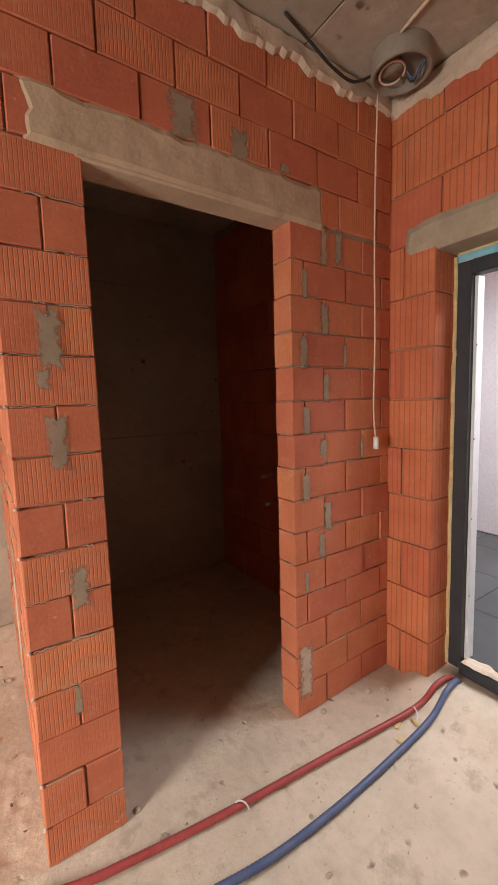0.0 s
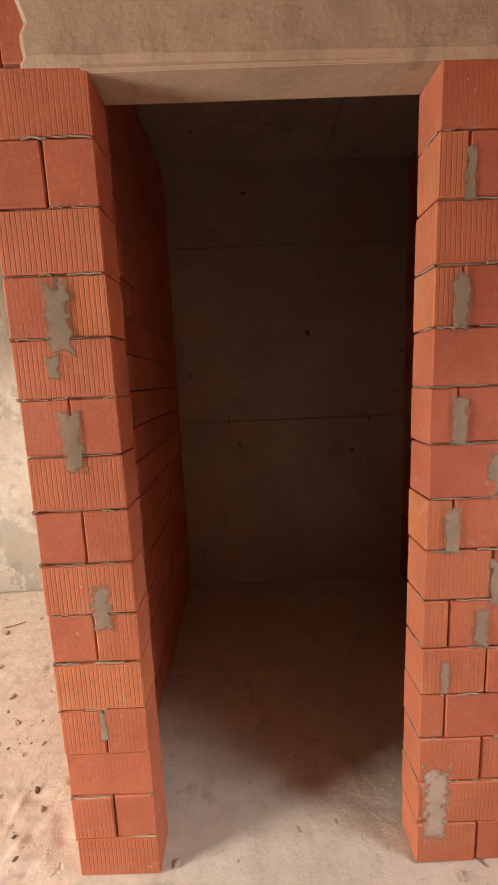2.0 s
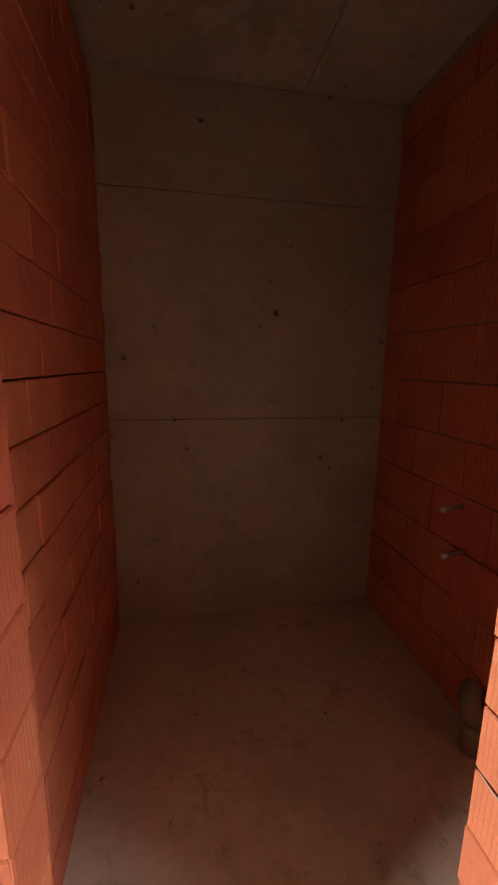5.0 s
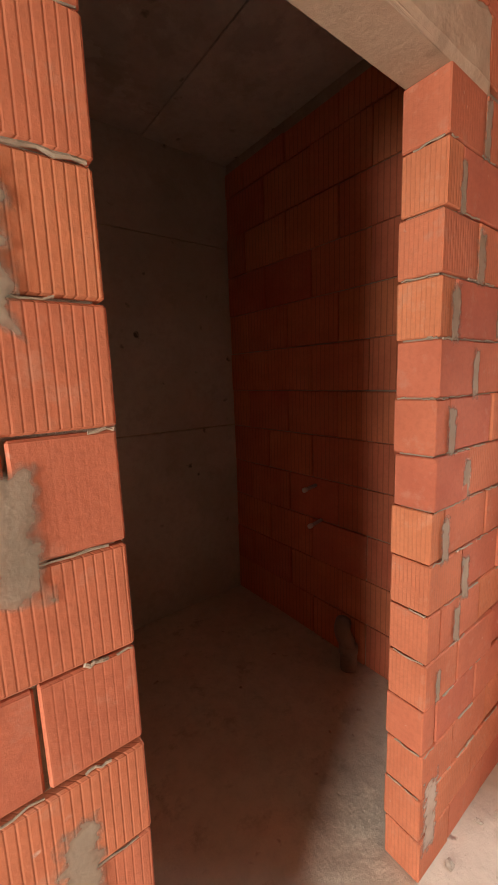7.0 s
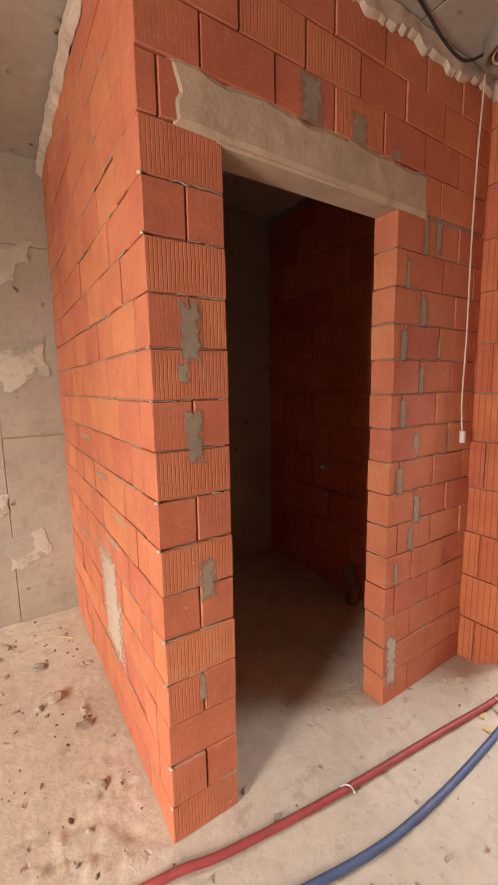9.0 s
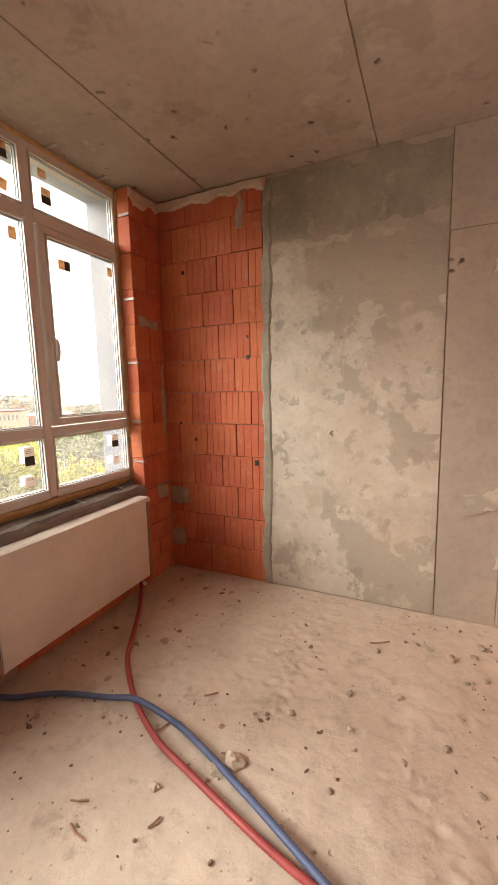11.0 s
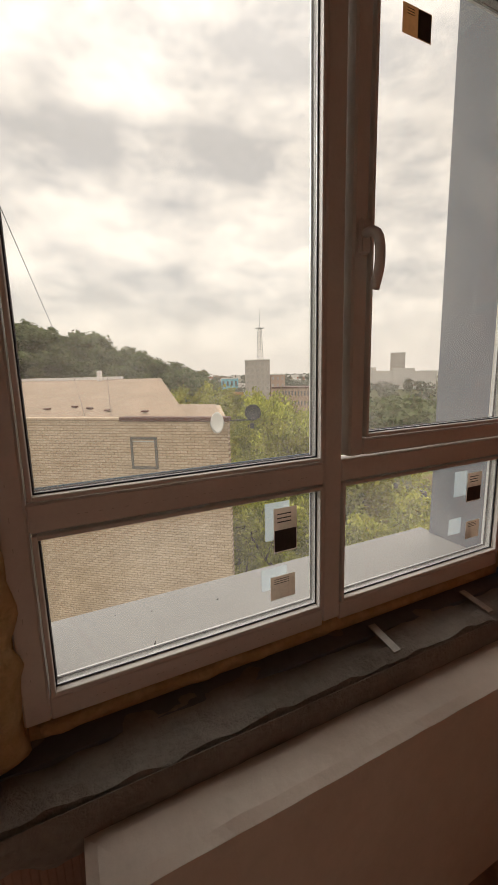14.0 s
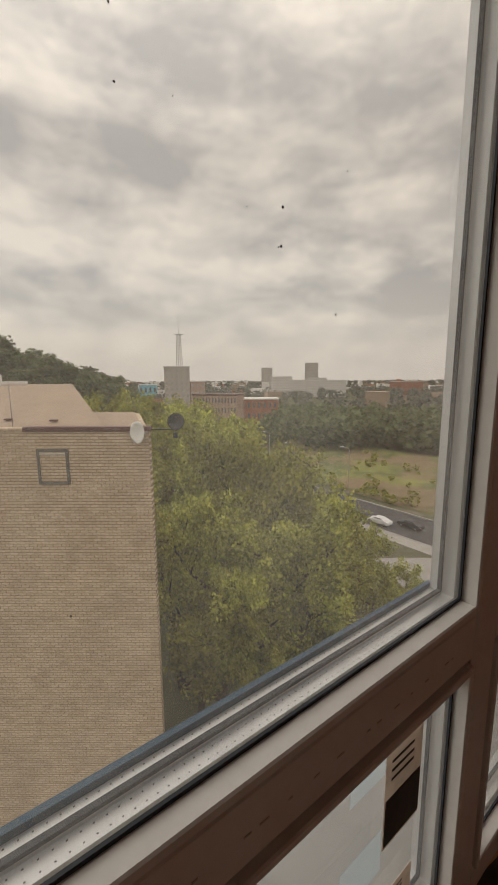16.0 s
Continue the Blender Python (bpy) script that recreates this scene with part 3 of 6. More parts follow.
brick_wall(wall_window, "y", W2Y1, WY0, WIN - 0.105, WIN, 0.76, CEIL - 0.01, 0.25, 0.38, 0.1, DUSTGLAREBLOCK, name="block")
brick_wall(wall_window, "y", WY1, BACK, WIN - 0.105, WIN, 0.76, CEIL - 0.01, 0.25, 0.38, 0.16, GROOVED, name="block")
brick_wall(wall_window, "y", W2Y1, 0.355, WIN - 0.105, WIN, 0.0, 0.755, 0.15, 0.26, 0.05, DUSTGLAREBRICK)
brick_wall(wall_window, "y", 0.355, BACK, WIN - 0.105, WIN, 0.0, 0.755, 0.15, 0.26, 0.11, BRICK)
for a, b, c, e in ((REAR - 0.2, W2Y0, -0.3, 3.3), (W2Y0, W2Y1, -0.3, SILL), (W2Y0, W2Y1, W2Z1, 3.3), (W2Y1, WY0 - 0.03, -0.3, 3.3), (WY1 + 0.09, BACK + 0.6, -0.3, 3.3), (WY0 - 0.03, WY1 + 0.09, -0.3, SILL), (WY0 - 0.03, WY1 + 0.09, CEIL + 0.005, 3.3)):
    part("outer_leaf", box(-3.26, WIN - 0.112, a, b, c, e), CLADDING, wall_window, "blue-grey facade cladding")
part("sill_bed", ragged(WY0 - 0.01, WY1 + 0.01, -2.98, WIN + 0.012, 0.045, lambda u, v, d: (v, u, SILL - 0.05 + d + 0.008 * noise.noise((u * 8, v * 20, 0))), 4, 0.02, 0.012, "t"), SILLMORTAR, wall_window, "lumpy grey mortar sill")
part("sill_face", ragged(WY0, WY1, 0.70, 0.795, 0.012, lambda u, v, d: (WIN + d, u, v), 14, 0.02, 0.03, "b"), SILLMORTAR, wall_window, "smeared grey mortar")
part("plaster_band", ragged(WY1, BACK, 2.875, CEIL, 0.02, lambda u, v, d: (WIN + d, u, v), 6, 0.015, 0.05, "b"), GYPSUM, wall_window)

# bathroom front wall with its doorway
DX0, DX1, DH = 0.255, 1.07, 2.265
wall_bath_front = structure("wall_bath_front", box(0.012, DX0 - 0.012, 0.012, 0.108, 0, CEIL), JOINT, "red hollow-brick partition with an open doorway", "wall")
part("core", box(DX1 + 0.012, ENTRY, 0.012, 0.108, 0, CEIL), JOINT, wall_bath_front)
part("core", box(DX0 - 0.012, DX1 + 0.012, 0.012, 0.108, DH + 0.03, CEIL), JOINT, wall_bath_front)
brick_wall(wall_bath_front, "x", 0, DX0, 0, 0.12, 0, 2.28, 0.152, 0.256, 0.0, BRICK, odd_shift=0.13)
brick_wall(wall_bath_front, "x", DX1, ENTRY, 0, 0.12, 0, 2.265, 0.151, 0.26, 0.19, BRICK, odd_shift=0.075)
brick_wall(wall_bath_front, "x", 0, ENTRY, 0, 0.12, 2.28, 2.9, 0.152, 0.26, 0.06, BRICK, openings=((0.13, 1.25, 2.2, 2.42),))
part("lintel", ragged(0.10, 1.27, DH, 2.44, 0.010, lambda u, v, d: (u, 0.004 - d, v + 0.012 * (0.6 - u)), 9, 0.02, 0.022, "tlr"), LINTELM, wall_bath_front, "concrete lintel smeared with mortar")
part("lintel_core", box(DX0 - 0.02, DX1 + 0.02, 0.0, 0.12, DH - 0.004, 2.42, 0.006), LINTELM, wall_bath_front, "rough concrete lintel")
part("plaster_band", ragged(0, ENTRY, 2.87, CEIL, 0.02, lambda u, v, d: (u, -d, v), 12, 0.014, 0.035, "b"), GYPSUM, wall_bath_front, "ragged beige gypsum band under the ceiling")

# bathroom side wall
wall_bath_side = structure("wall_bath_side", box(0.009, 0.06, 0.10, BACK, 0, CEIL), JOINT, "red hollow-brick side wall of the bathroom", "wall")
brick_wall(wall_bath_side, "y", 0.122, BACK, 0, 0.11, 0, 2.9, 0.152, 0.26, 0.12, BRICK)
part("plaster_band", ragged(0.0, BACK, 2.88, CEIL, 0.03, lambda u, v, d: (-d, u, v), 16, 0.015, 0.028, "b"), GYPSUM, wall_bath_side, "ragged beige gypsum band under the ceiling")

# bathroom right wall and the entry wall, one line of clay blocks
EY1, EY0, EH = -0.25, -1.25, 2.19
wall_entry = structure("wall_entry", box(ENTRY + 0.012, ENTRY + 0.24, EY1 + 0.012, BACK, 0, CEIL), JOINT, "red clay-block entry wall", "wall")
part("core", box(ENTRY + 0.012, ENTRY + 0.24, REAR, EY0 - 0.012, 0, CEIL), JOINT, wall_entry)
part("core", box(ENTRY + 0.012, ENTRY + 0.24, EY0 - 0.012, EY1 + 0.012, EH + 0.03, CEIL), JOINT, wall_entry)
brick_wall(wall_entry, "y", REAR, BACK, ENTRY, ENTRY + 0.25, 0, 2.9, 0.25, 0.38, 0.2, BLOCK, openings=((EY0, EY1, -1, 2.2),), name="block")
part("lintel", ragged(EY0 - 0.15, EY1 + 0.16, EH, 2.33, 0.02, lambda u, v, d: (ENTRY + 0.004 - d, u, v), 19, 0.03, 0.012, "tlr"), MORTAR, wall_entry, "concrete lintel over the entrance")
part("lintel_core", box(ENTRY + 0.002, ENTRY + 0.25, EY0 - 0.02, EY1 + 0.02, EH - 0.004, 2.32, 0.005), MORTAR, wall_entry)
part("plaster_band", ragged(REAR, 0.0, 2.86, CEIL, 0.02, lambda u, v, d: (ENTRY - d, u, v), 22, 0.016, 0.04, "b"), GYPSUM, wall_entry, "ragged beige gypsum band under the ceiling")

# plain wall that closes the room behind the walk
structure("wall_rear", box(WIN - 0.1, ENTRY + 0.25, REAR - 0.2, REAR, 0, CEIL), PLASTER, "plain grey plastered wall", "wall")

# lobby beyond the entrance
lobby_floor = structure("lobby_floor", box(ENTRY + 0.262, 4.6, -3.0, 2.0, -0.06, 0.058), JOINT, "lobby floor of dark tiles", "floor")
for i in range(5):
    for j in range(8):
        a, b = ENTRY + 0.265 + 0.6 * i, -3.0 + 0.6 * j
        part("tile", box(a, min(a + 0.596, 4.6), b, b + 0.596, 0.05, 0.07, 0.001), LOBBYTILE, lobby_floor)
structure("lobby_wall_far", box(4.2, 4.3, -3.0, 2.0, 0, 2.9), LOBBYWALL, "white painted lobby wall", "wall")
structure("lobby_wall_north", box(ENTRY + 0.26, 4.3, 1.6, 1.7, 0, 2.9), LOBBYWALL, "white painted lobby wall", "wall")
structure("lobby_wall_south", box(ENTRY + 0.26, 4.3, -3.1, -3.0, 0, 2.9), LOBBYWALL, "white painted lobby wall", "wall")
structure("lobby_ceiling", box(ENTRY + 0.26, 4.3, -3.1, 1.7, 2.9, 3.0), LOBBYWALL, "white lobby ceiling", "ceiling")
structure("lobby_baseboard", box(4.175, 4.2, -3.0, 1.6, 0, 0.08, 0.004), LOBBYTILE, "dark tile skirting in the lobby", "baseboard")

# ---- window ----
window = thing("window_1", "white two-bay window with film and labels still on", "window", kind="structure")
FX0, FX1 = -2.966, -2.912
FY0, FY1, FZ0, FZ1 = 0.06, 1.53, 0.862, 2.952
GY = ((0.112, 0.756), (0.818, 1.478))
GZ = ((0.915, 1.249), (1.314, 2.505), (2.583, 2.897))
bm = box(FX0, FX1, FY0, GY[0][0] - 0.004, FZ0, FZ1, 0.004)
box(FX0, FX1, GY[1][1] + 0.004, FY1, FZ0, FZ1, 0.004, bm)
for a, b in GY:
    box(FX0, FX1, a - 0.004, b + 0.004, FZ0, GZ[0][0] - 0.004, 0.003, bm)
    box(FX0, FX1, a - 0.004, b + 0.004, GZ[2][1] + 0.004, FZ1, 0.003, bm)
part("frame", bm, PVC, window)
part("mullion", box(FX0, FX1 + 0.002, GY[0][1] + 0.004, GY[1][0] - 0.004, FZ0 + 0.01, FZ1 - 0.01, 0.004), PVC, window)
for a, b in GY:
    for z0, z1 in ((GZ[0][1], GZ[1][0]), (GZ[1][1], GZ[2][0])):
        part("transom", box(FX0, FX1 + 0.001, a - 0.004, b + 0.004, z0 + 0.004, z1 - 0.004, 0.004), PVC, window)


def glazed(y0, y1, z0, z1, parent, x=-2.915):
    """A pane with its beads, dark seal and bright spacer."""
    pane = part("pane", box(x - 0.018, x - 0.012, y0 - 0.008, y1 + 0.008, z0 - 0.008, z1 + 0.008), GLASS, parent, "clear dusty glass")
    pane.visible_shadow = False
    for nm, mt, w, xa, xb in (("bead", PVC, 0.009, x - 0.0105, x + 0.008), ("seal", SEAL, 0.003, x - 0.0115, x - 0.009), ("spacer", ALU, 0.006, x - 0.031, x - 0.0185), ("spacer", ALU, 0.007, x - 0.046, x - 0.035), ("seal", SEAL, 0.003, x - 0.035, x - 0.031)):
        k = 0.0 if nm != "seal" else 0.009
        bm = bmesh.new()
        for aa, ab, ba, bb in ((y0 + k, y0 + k + w, z0 + k, z1 - k), (y1 - k - w, y1 - k, z0 + k, z1 - k), (y0 + k + w, y1 - k - w, z0 + k, z0 + k + w), (y0 + k + w, y1 - k - w, z1 - k - w, z1 - k)):
            box(xa, xb, aa, ab, ba, bb, 0.0015 if nm == "bead" else 0, bm)
        part(nm, bm, mt, parent)
    if y0 < 0.2 and z0 > 1.2 and z0 < 1.5:
        dots = bmesh.new()
        for sx, w in ((x - 0.0215, 0.006), (x - 0.028, 0.006), (x - 0.038, 0.007), (x - 0.043, 0.007)):
            for k in range(int((y1 - y0 - 0.04) / 0.007)):
                yy = y0 + 0.02 + 0.007 * k
                box(sx - 0.0004, sx + 0.0004, yy - 0.0005, yy + 0.0005, z0 + w + 0.0001, z0 + w + 0.0003, 0, dots)
        part("spacer_holes", dots, SEAL, parent, "rows of tiny holes in the spacer")
        part("film_edge", box(x - 0.0515, x - 0.0465, y0 + 0.002, y1 - 0.002, z0 - 0.002, z0 + 0.012), FILMBLUE, parent, "edge of blue protective film")
    return pane


for gi, (a, b) in enumerate(GY):
    for gj, (z0, z1) in enumerate(GZ):
        if (gi, gj) != (1, 1):
            glazed(a, b, z0, z1, window)
# opening sash of the wider right bay
sash = part("sash", box(FX0 + 0.01, FX1 + 0.018, 0.824, 0.868, 1.320, 2.499, 0.005), PVC, window, "white opening sash")
bm = box(FX0 + 0.01, FX1 + 0.018, 1.446, 1.472, 1.320, 2.499, 0.004)
box(FX0 + 0.01, FX1 + 0.018, 0.868, 1.446, 1.320, 1.362, 0.004, bm)
box(FX0 + 0.01, FX1 + 0.018, 0.868, 1.446, 2.461, 2.499, 0.004, bm)
part("sash_rail", bm, PVC, sash)
glazed(0.872, 1.443, 1.366, 2.457, sash, x=-2.897)
HY = 0.850
handle = part("handle", tube([(FX1 + 0.018, HY, 1.838), (FX1 + 0.042, HY, 1.842), (FX1 + 0.060, HY + 0.004, 1.832), (FX1 + 0.068, HY + 0.006, 1.805), (FX1 + 0.068, HY + 0.006, 1.76), (FX1 + 0.054, HY + 0.006, 1.715)], 0.0115, 14, step=0.008), PVC, sash, "white curved lever handle", True)
part("rosette", box(FX1 + 0.017, FX1 + 0.031, HY - 0.016, HY + 0.016, 1.795, 1.875, 0.006, segments=3), PVC, handle)
# facade ledge
ledge = structure("window_ledge", box(-3.33, -2.96, -0.04, 1.6, 0.80, 0.832, 0.008), LEDGE, "white coated metal ledge outside the window", "sill")

# radiator in its packing
rad = thing("radiator", "panel radiator still wrapped in white film under the window", "radiator", (-2.70, 0.76, 0))
RX0, RX1, RY0, RY1, RZ0, RZ1 = -2.762, -2.652, 0.15, 1.378, 0.135, 0.745
def local(bm, ob):
    bmesh.ops.translate(bm, verts=bm.verts[:], vec=-Vector(ob.location))
    return bm
part("panel", local(box(RX0, RX1, RY0 + 0.05, RY1 - 0.03, RZ0, RZ1 - 0.03, 0.008, segments=2), rad), FILM, rad, "panel in creased white film")
part("end_cap", local(box(RX0 - 0.004, RX1 + 0.004, RY0, RY0 + 0.052, RZ0 - 0.01, RZ1 - 0.035, 0.006), rad), CARDBOARD, rad, "brown cardboard corner guard")
part("end_cap", local(box(RX0 - 0.004, RX1 + 0.004, RY1 - 0.032, RY1, RZ0 - 0.01, RZ1 - 0.035, 0.006), rad), CARDBOARD, rad, "brown cardboard corner guard")
part("top_wrap", local(ragged(RY0 - 0.003, RY1 + 0.003, RX0 - 0.002, RX1 + 0.004, 0.010, lambda u, v, d: (v, u, RZ1 - 0.036 + (25 * d if d < 0.002 else 0.025 + d) + 0.002 * noise.noise((u * 9, v * 30, 3))), 7, 0.02, 0.0015, "bt"), rad), FILM, rad, "crumpled white film")

# pipes on the floor
def pipe(name, pts, mat, label):
    z = 0.02
    ob = thing(name, label, "pipe", (0, 0, 0))
    part("conduit", tube([(x, y, z + dz) for x, y, dz in pts], 0.0128, 10, ridge=0.0016, step=0.007), mat, ob, "", True)
    return ob
pipe("red_pipe", [(-2.70, 1.30, 0.16), (-2.68, 1.27, 0.05), (-2.566, 1.107, 0), (-2.407, 0.857, 0), (-2.278, 0.660, 0), (-2.050, 0.453, 0), (-1.811, 0.311, 0), (-1.599, 0.239, 0), (-1.210, 0.121, 0), (-0.963, 0.066, 0), (-0.636, 0.004, 0), (-0.371, -0.029, 0), (-0.04, -0.08, 0), (0.135, -0.125, 0), (0.56, -0.19, 0), (1.12, -0.25, 0), (1.55, -0.30, 0.005), (1.70, -0.318, 0.07), (1.80, -0.325, 0.068), (1.86, -0.33, 0.02)], REDPIPE, "red corrugated conduit lying across the concrete floor")
pipe("blue_pipe", [(-2.67, 0.135, 0.04), (-2.676, 0.179, 0.01), (-2.595, 0.224, 0), (-2.422, 0.327, 0), (-2.181, 0.402, 0), (-2.021, 0.431, 0.02), (-1.825, 0.420, 0), (-1.661, 0.375, 0), (-1.373, 0.260, 0), (-1.061, 0.113, 0.02), (-0.763, -0.008, 0.005), (-0.536, -0.087, 0), (-0.406, -0.130, 0), (0.0, -0.27, 0), (0.5, -0.385, 0), (0.85, -0.41, 0), (1.25, -0.40, 0), (1.55, -0.38, 0.005), (1.70, -0.37, 0.07), (1.80, -0.36, 0.068), (1.86, -0.355, 0.02)], BLUEPIPE, "blue corrugated conduit lying across the concrete floor")

# ---- indoor details ----
def smear(parent, x, z, w, h, seed, y=-0.0032, thick=0.0008, mat=SMEAR, label=""):
    part("mortar_smear", ragged(x - w / 2, x + w / 2, z - h / 2, z + h / 2, thick, lambda u, v, d: (u, y - d, v), seed, 0.006, 0.007, "btlr"), mat, parent, label)


# grey mortar pressed out of the upright joints of the partition
for k, (x, z, w, h) in enumerate(((0.125, 1.72, 0.055, 0.17), (0.13, 1.41, 0.05, 0.16), (0.16, 0.93, 0.05, 0.14), (0.10, 1.60, 0.03, 0.06), (0.125, 0.55, 0.018, 0.10),
                                  (1.265, 2.18, 0.03, 0.14), (1.15, 2.02, 0.022, 0.12), (1.27, 1.87, 0.04, 0.14), (1.14, 1.72, 0.04, 0.14), (1.27, 1.57, 0.035, 0.13), (1.145, 1.42, 0.042, 0.13),
                                  (1.25, 1.27, 0.04, 0.13), (1.14, 1.115, 0.045, 0.13), (1.275, 0.96, 0.045, 0.15), (1.235, 0.82, 0.035, 0.13), (1.14, 0.66, 0.02, 0.12), (1.52, 1.27, 0.02, 0.12), (1.4, 1.72, 0.02, 0.11),
                                  (0.60, 2.50, 0.09, 0.14), (0.83, 2.48, 0.07, 0.10), (1.36, 2.20, 0.04, 0.15), (1.05, 2.47, 0.05, 0.06))):
    smear(wall_bath_front, x, z, w * 1.45, h * 1.15, k + 30)
def ooze(parent, runs, place, seed):
    """Crumbly mortar squeezed out along bed joints; runs are (u0, u1, z)."""
    r = random.Random(seed)
    bm = bmesh.new()
    for u0, u1, z in runs:
        u = u0
        while u < u1:
            ln = r.uniform(0.02, 0.11)
            if r.random() < 0.55:
                pts = [place(min(u + ln * k / 5, u1), z + r.uniform(-0.003, 0.003), 0.0) for k in range(6)]
                tube(pts, r.uniform(0.0014, 0.0032), 6, bm)
            u += ln + r.uniform(0.0, 0.05)
    for v in bm.verts:
        v.co += Vector((noise.noise(v.co * 90), noise.noise(v.co * 90 + Vector((5, 0, 0))), noise.noise(v.co * 90 + Vector((0, 9, 0))))) * 0.0022
    part("mortar_ooze", bm, MORTAR, parent, "crumbs of grey mortar in the bed joints")


ooze(wall_bath_front, [(1.08, 1.72, 0.151 * k) for k in range(2, 15)], lambda u, z, d: (u, -0.001, z), 1)
ooze(wall_bath_front, [(0.01, 0.25, 0.152 * k) for k in range(1, 15)], lambda u, z, d: (u, 0.0, z), 2)
ooze(wall_bath_front, [(0.01, 0.11, 0.151 * k) for k in range(2, 15)], lambda u, z, d: (1.071, u, z), 3)
ooze(wall_bath_side, [(0.13, 1.80, 0.152 * k) for k in range(1, 19)], lambda u, z, d: (0.0, u, z), 4)
for k in range(1, 15):
    if k % 3:
        smear_bm = bmesh.new()
        bmesh.ops.create_icosphere(smear_bm, subdivisions=2, radius=0.009)
        for v in smear_bm.verts:
            v.co = Vector((v.co.x * 0.7, v.co.y, v.co.z * 0.6)) * (1 + 0.5 * noise.noise(v.co * 120 + Vector((k, 0, 0)))) + Vector((-0.001, 0.004, 0.152 * k))
        part("mortar_lump", smear_bm, GYPSUM, wall_bath_front)
smear(wall_bath_front, 1.125, 0.22, 0.10, 0.30, 77, mat=SPLASH, label="pale splash of dried plaster")
part("plaster_splash", ragged(0.52, 0.86, 0.32, 0.86, 0.002, lambda u, v, d: (-0.003 - d, u + 0.25 * (v - 0.58), v), 81, 0.02, 0.03, "btlr"), SIDESPLASH, wall_bath_side, "white plaster splash")
for k, (y, z) in enumerate(((0.62, 1.16), (0.35, 1.02), (0.95, 1.31), (1.2, 0.72), (0.5, 0.88))):
    part("mortar_smear", ragged(y, y + 0.2, z, z + 0.02, 0.005, lambda u, v, d: (-0.001 - d, u, v), 90 + k, 0.012, 0.01, "btlr"), MORTAR, wall_bath_side)
# mortar at the corner of the infill and the window wall
for k, (y, z, w, h) in enumerate(((1.64, 2.04, 0.24, 0.06), (1.78, 1.45, 0.05, 0.55), (1.72, 0.70, 0.15, 0.10))):
    part("mortar_smear", ragged(y - w / 2, y + w / 2, z - h / 2, z + h / 2, 0.008, lambda u, v, d: (WIN + 0.001 + d, u, v), 40 + k, 0.02, 0.02, "btlr"), MORTAR, wall_window)
for k, (x, z, w, h) in enumerate(((-2.68, 0.64, 0.16, 0.13), (-2.72, 0.28, 0.12, 0.14), (-2.06, 2.78, 0.05, 0.25))):
    part("mortar_smear", ragged(x - w / 2, x + w / 2, z - h / 2, z + h / 2, 0.006, lambda u, v, d: (u, BACK - 0.003 - d, v), 50 + k, 0.02, 0.025, "btlr"), MORTAR, wall_infill)
# raised black pieces put in for the shade of broken holes
for x, z, w in ((-1.965, 0.955, 0.035), (-2.02, 1.75, 0.03), (-2.02, 1.90, 0.018), (-2.56, 2.42, 0.028), (-2.59, 1.72, 0.025), (-2.50, 1.12, 0.022), (-2.64, 1.25, 0.018)):
    part("chip", box(x - w / 2, x + w / 2, BACK - 0.004, BACK + 0.02, z - w * 0.6, z + w * 0.6, 0.004), BLACKWIRE, wall_infill, "black piece for the shade of a broken hole in a block")

# mounting foam and fixing plates round the window
DULLZINC = surface("dull_galvanised_steel", (0.42, 0.39, 0.36), (0.33, 0.31, 0.28), 12, 90, 0.55, 0.2, 0.002, metal=0.5)
def foam(pts, r, seed, name="mounting_foam"):
    bm = tube(pts, r, 12, step=0.02)
    for v in bm.verts:
        v.co += Vector((noise.noise(v.co * 16 + Vector((seed, 0, 0))), noise.noise(v.co * 16 + Vector((0, seed, 9))), noise.noise(v.co * 13 + Vector((4, 0, seed))))) * r * 0.75
    part(name, bm, FOAM, window, "bulging yellow mounting foam", True)


foam([(-2.905, 0.033, 0.83), (-2.905, 0.033, 1.4), (-2.89, 0.034, 1.66), (-2.905, 0.033, 2.2), (-2.905, 0.033, 2.95)], 0.032, 1)
part("foam_fill", box(-2.958, -2.926, -0.028, 0.062, 0.79, 2.958), FOAM, window, "yellow mounting foam")
part("foam_fill", box(-2.972, -2.946, 0.062, 1.55, 0.785, 0.866), FOAM, window, "yellow mounting foam")
foam([(-2.845, 0.04, 1.60), (-2.842, 0.04, 1.68), (-2.85, 0.04, 1.75)], 0.024, 2)
foam([(-2.935, 0.08, 0.836), (-2.93, 0.5, 0.84), (-2.935, 1.0, 0.838), (-2.935, 1.5, 0.838)], 0.016, 3)
foam([(-2.92, 1.52, 0.85), (-2.92, 1.515, 1.8), (-2.92, 1.52, 2.95)], 0.028, 4)
foam([(-2.92, 0.06, 2.953), (-2.92, 0.8, 2.95), (-2.92, 1.5, 2.953)], 0.018, 5)
for z in (2.77, 2.19, 1.73, 1.29, 0.98):
    plate = part("fixing_plate", box(-2.86, WIN + 0.002, 1.477, 1.480, z - 0.008, z + 0.008), DULLZINC, window, "galvanised fixing strip")
    part("bent_tab", box(WIN + 0.004, WIN + 0.007, 1.477, 1.495, z - 0.008, z + 0.008), DULLZINC, plate)
for z in (1.02, 1.95, 2.5):
    part("fixing_plate", box(-2.895, WIN + 0.004, 0.004, 0.007, z - 0.011, z + 0.011), STEEL, window, "galvanised fixing strip")
for y in (0.34, 0.93, 1.33):
    part("fixing_plate", box(-2.90, -2.80, y - 0.012, y + 0.012, CEIL - 0.010, CEIL - 0.007), STEEL, window, "galvanised fixing strip")
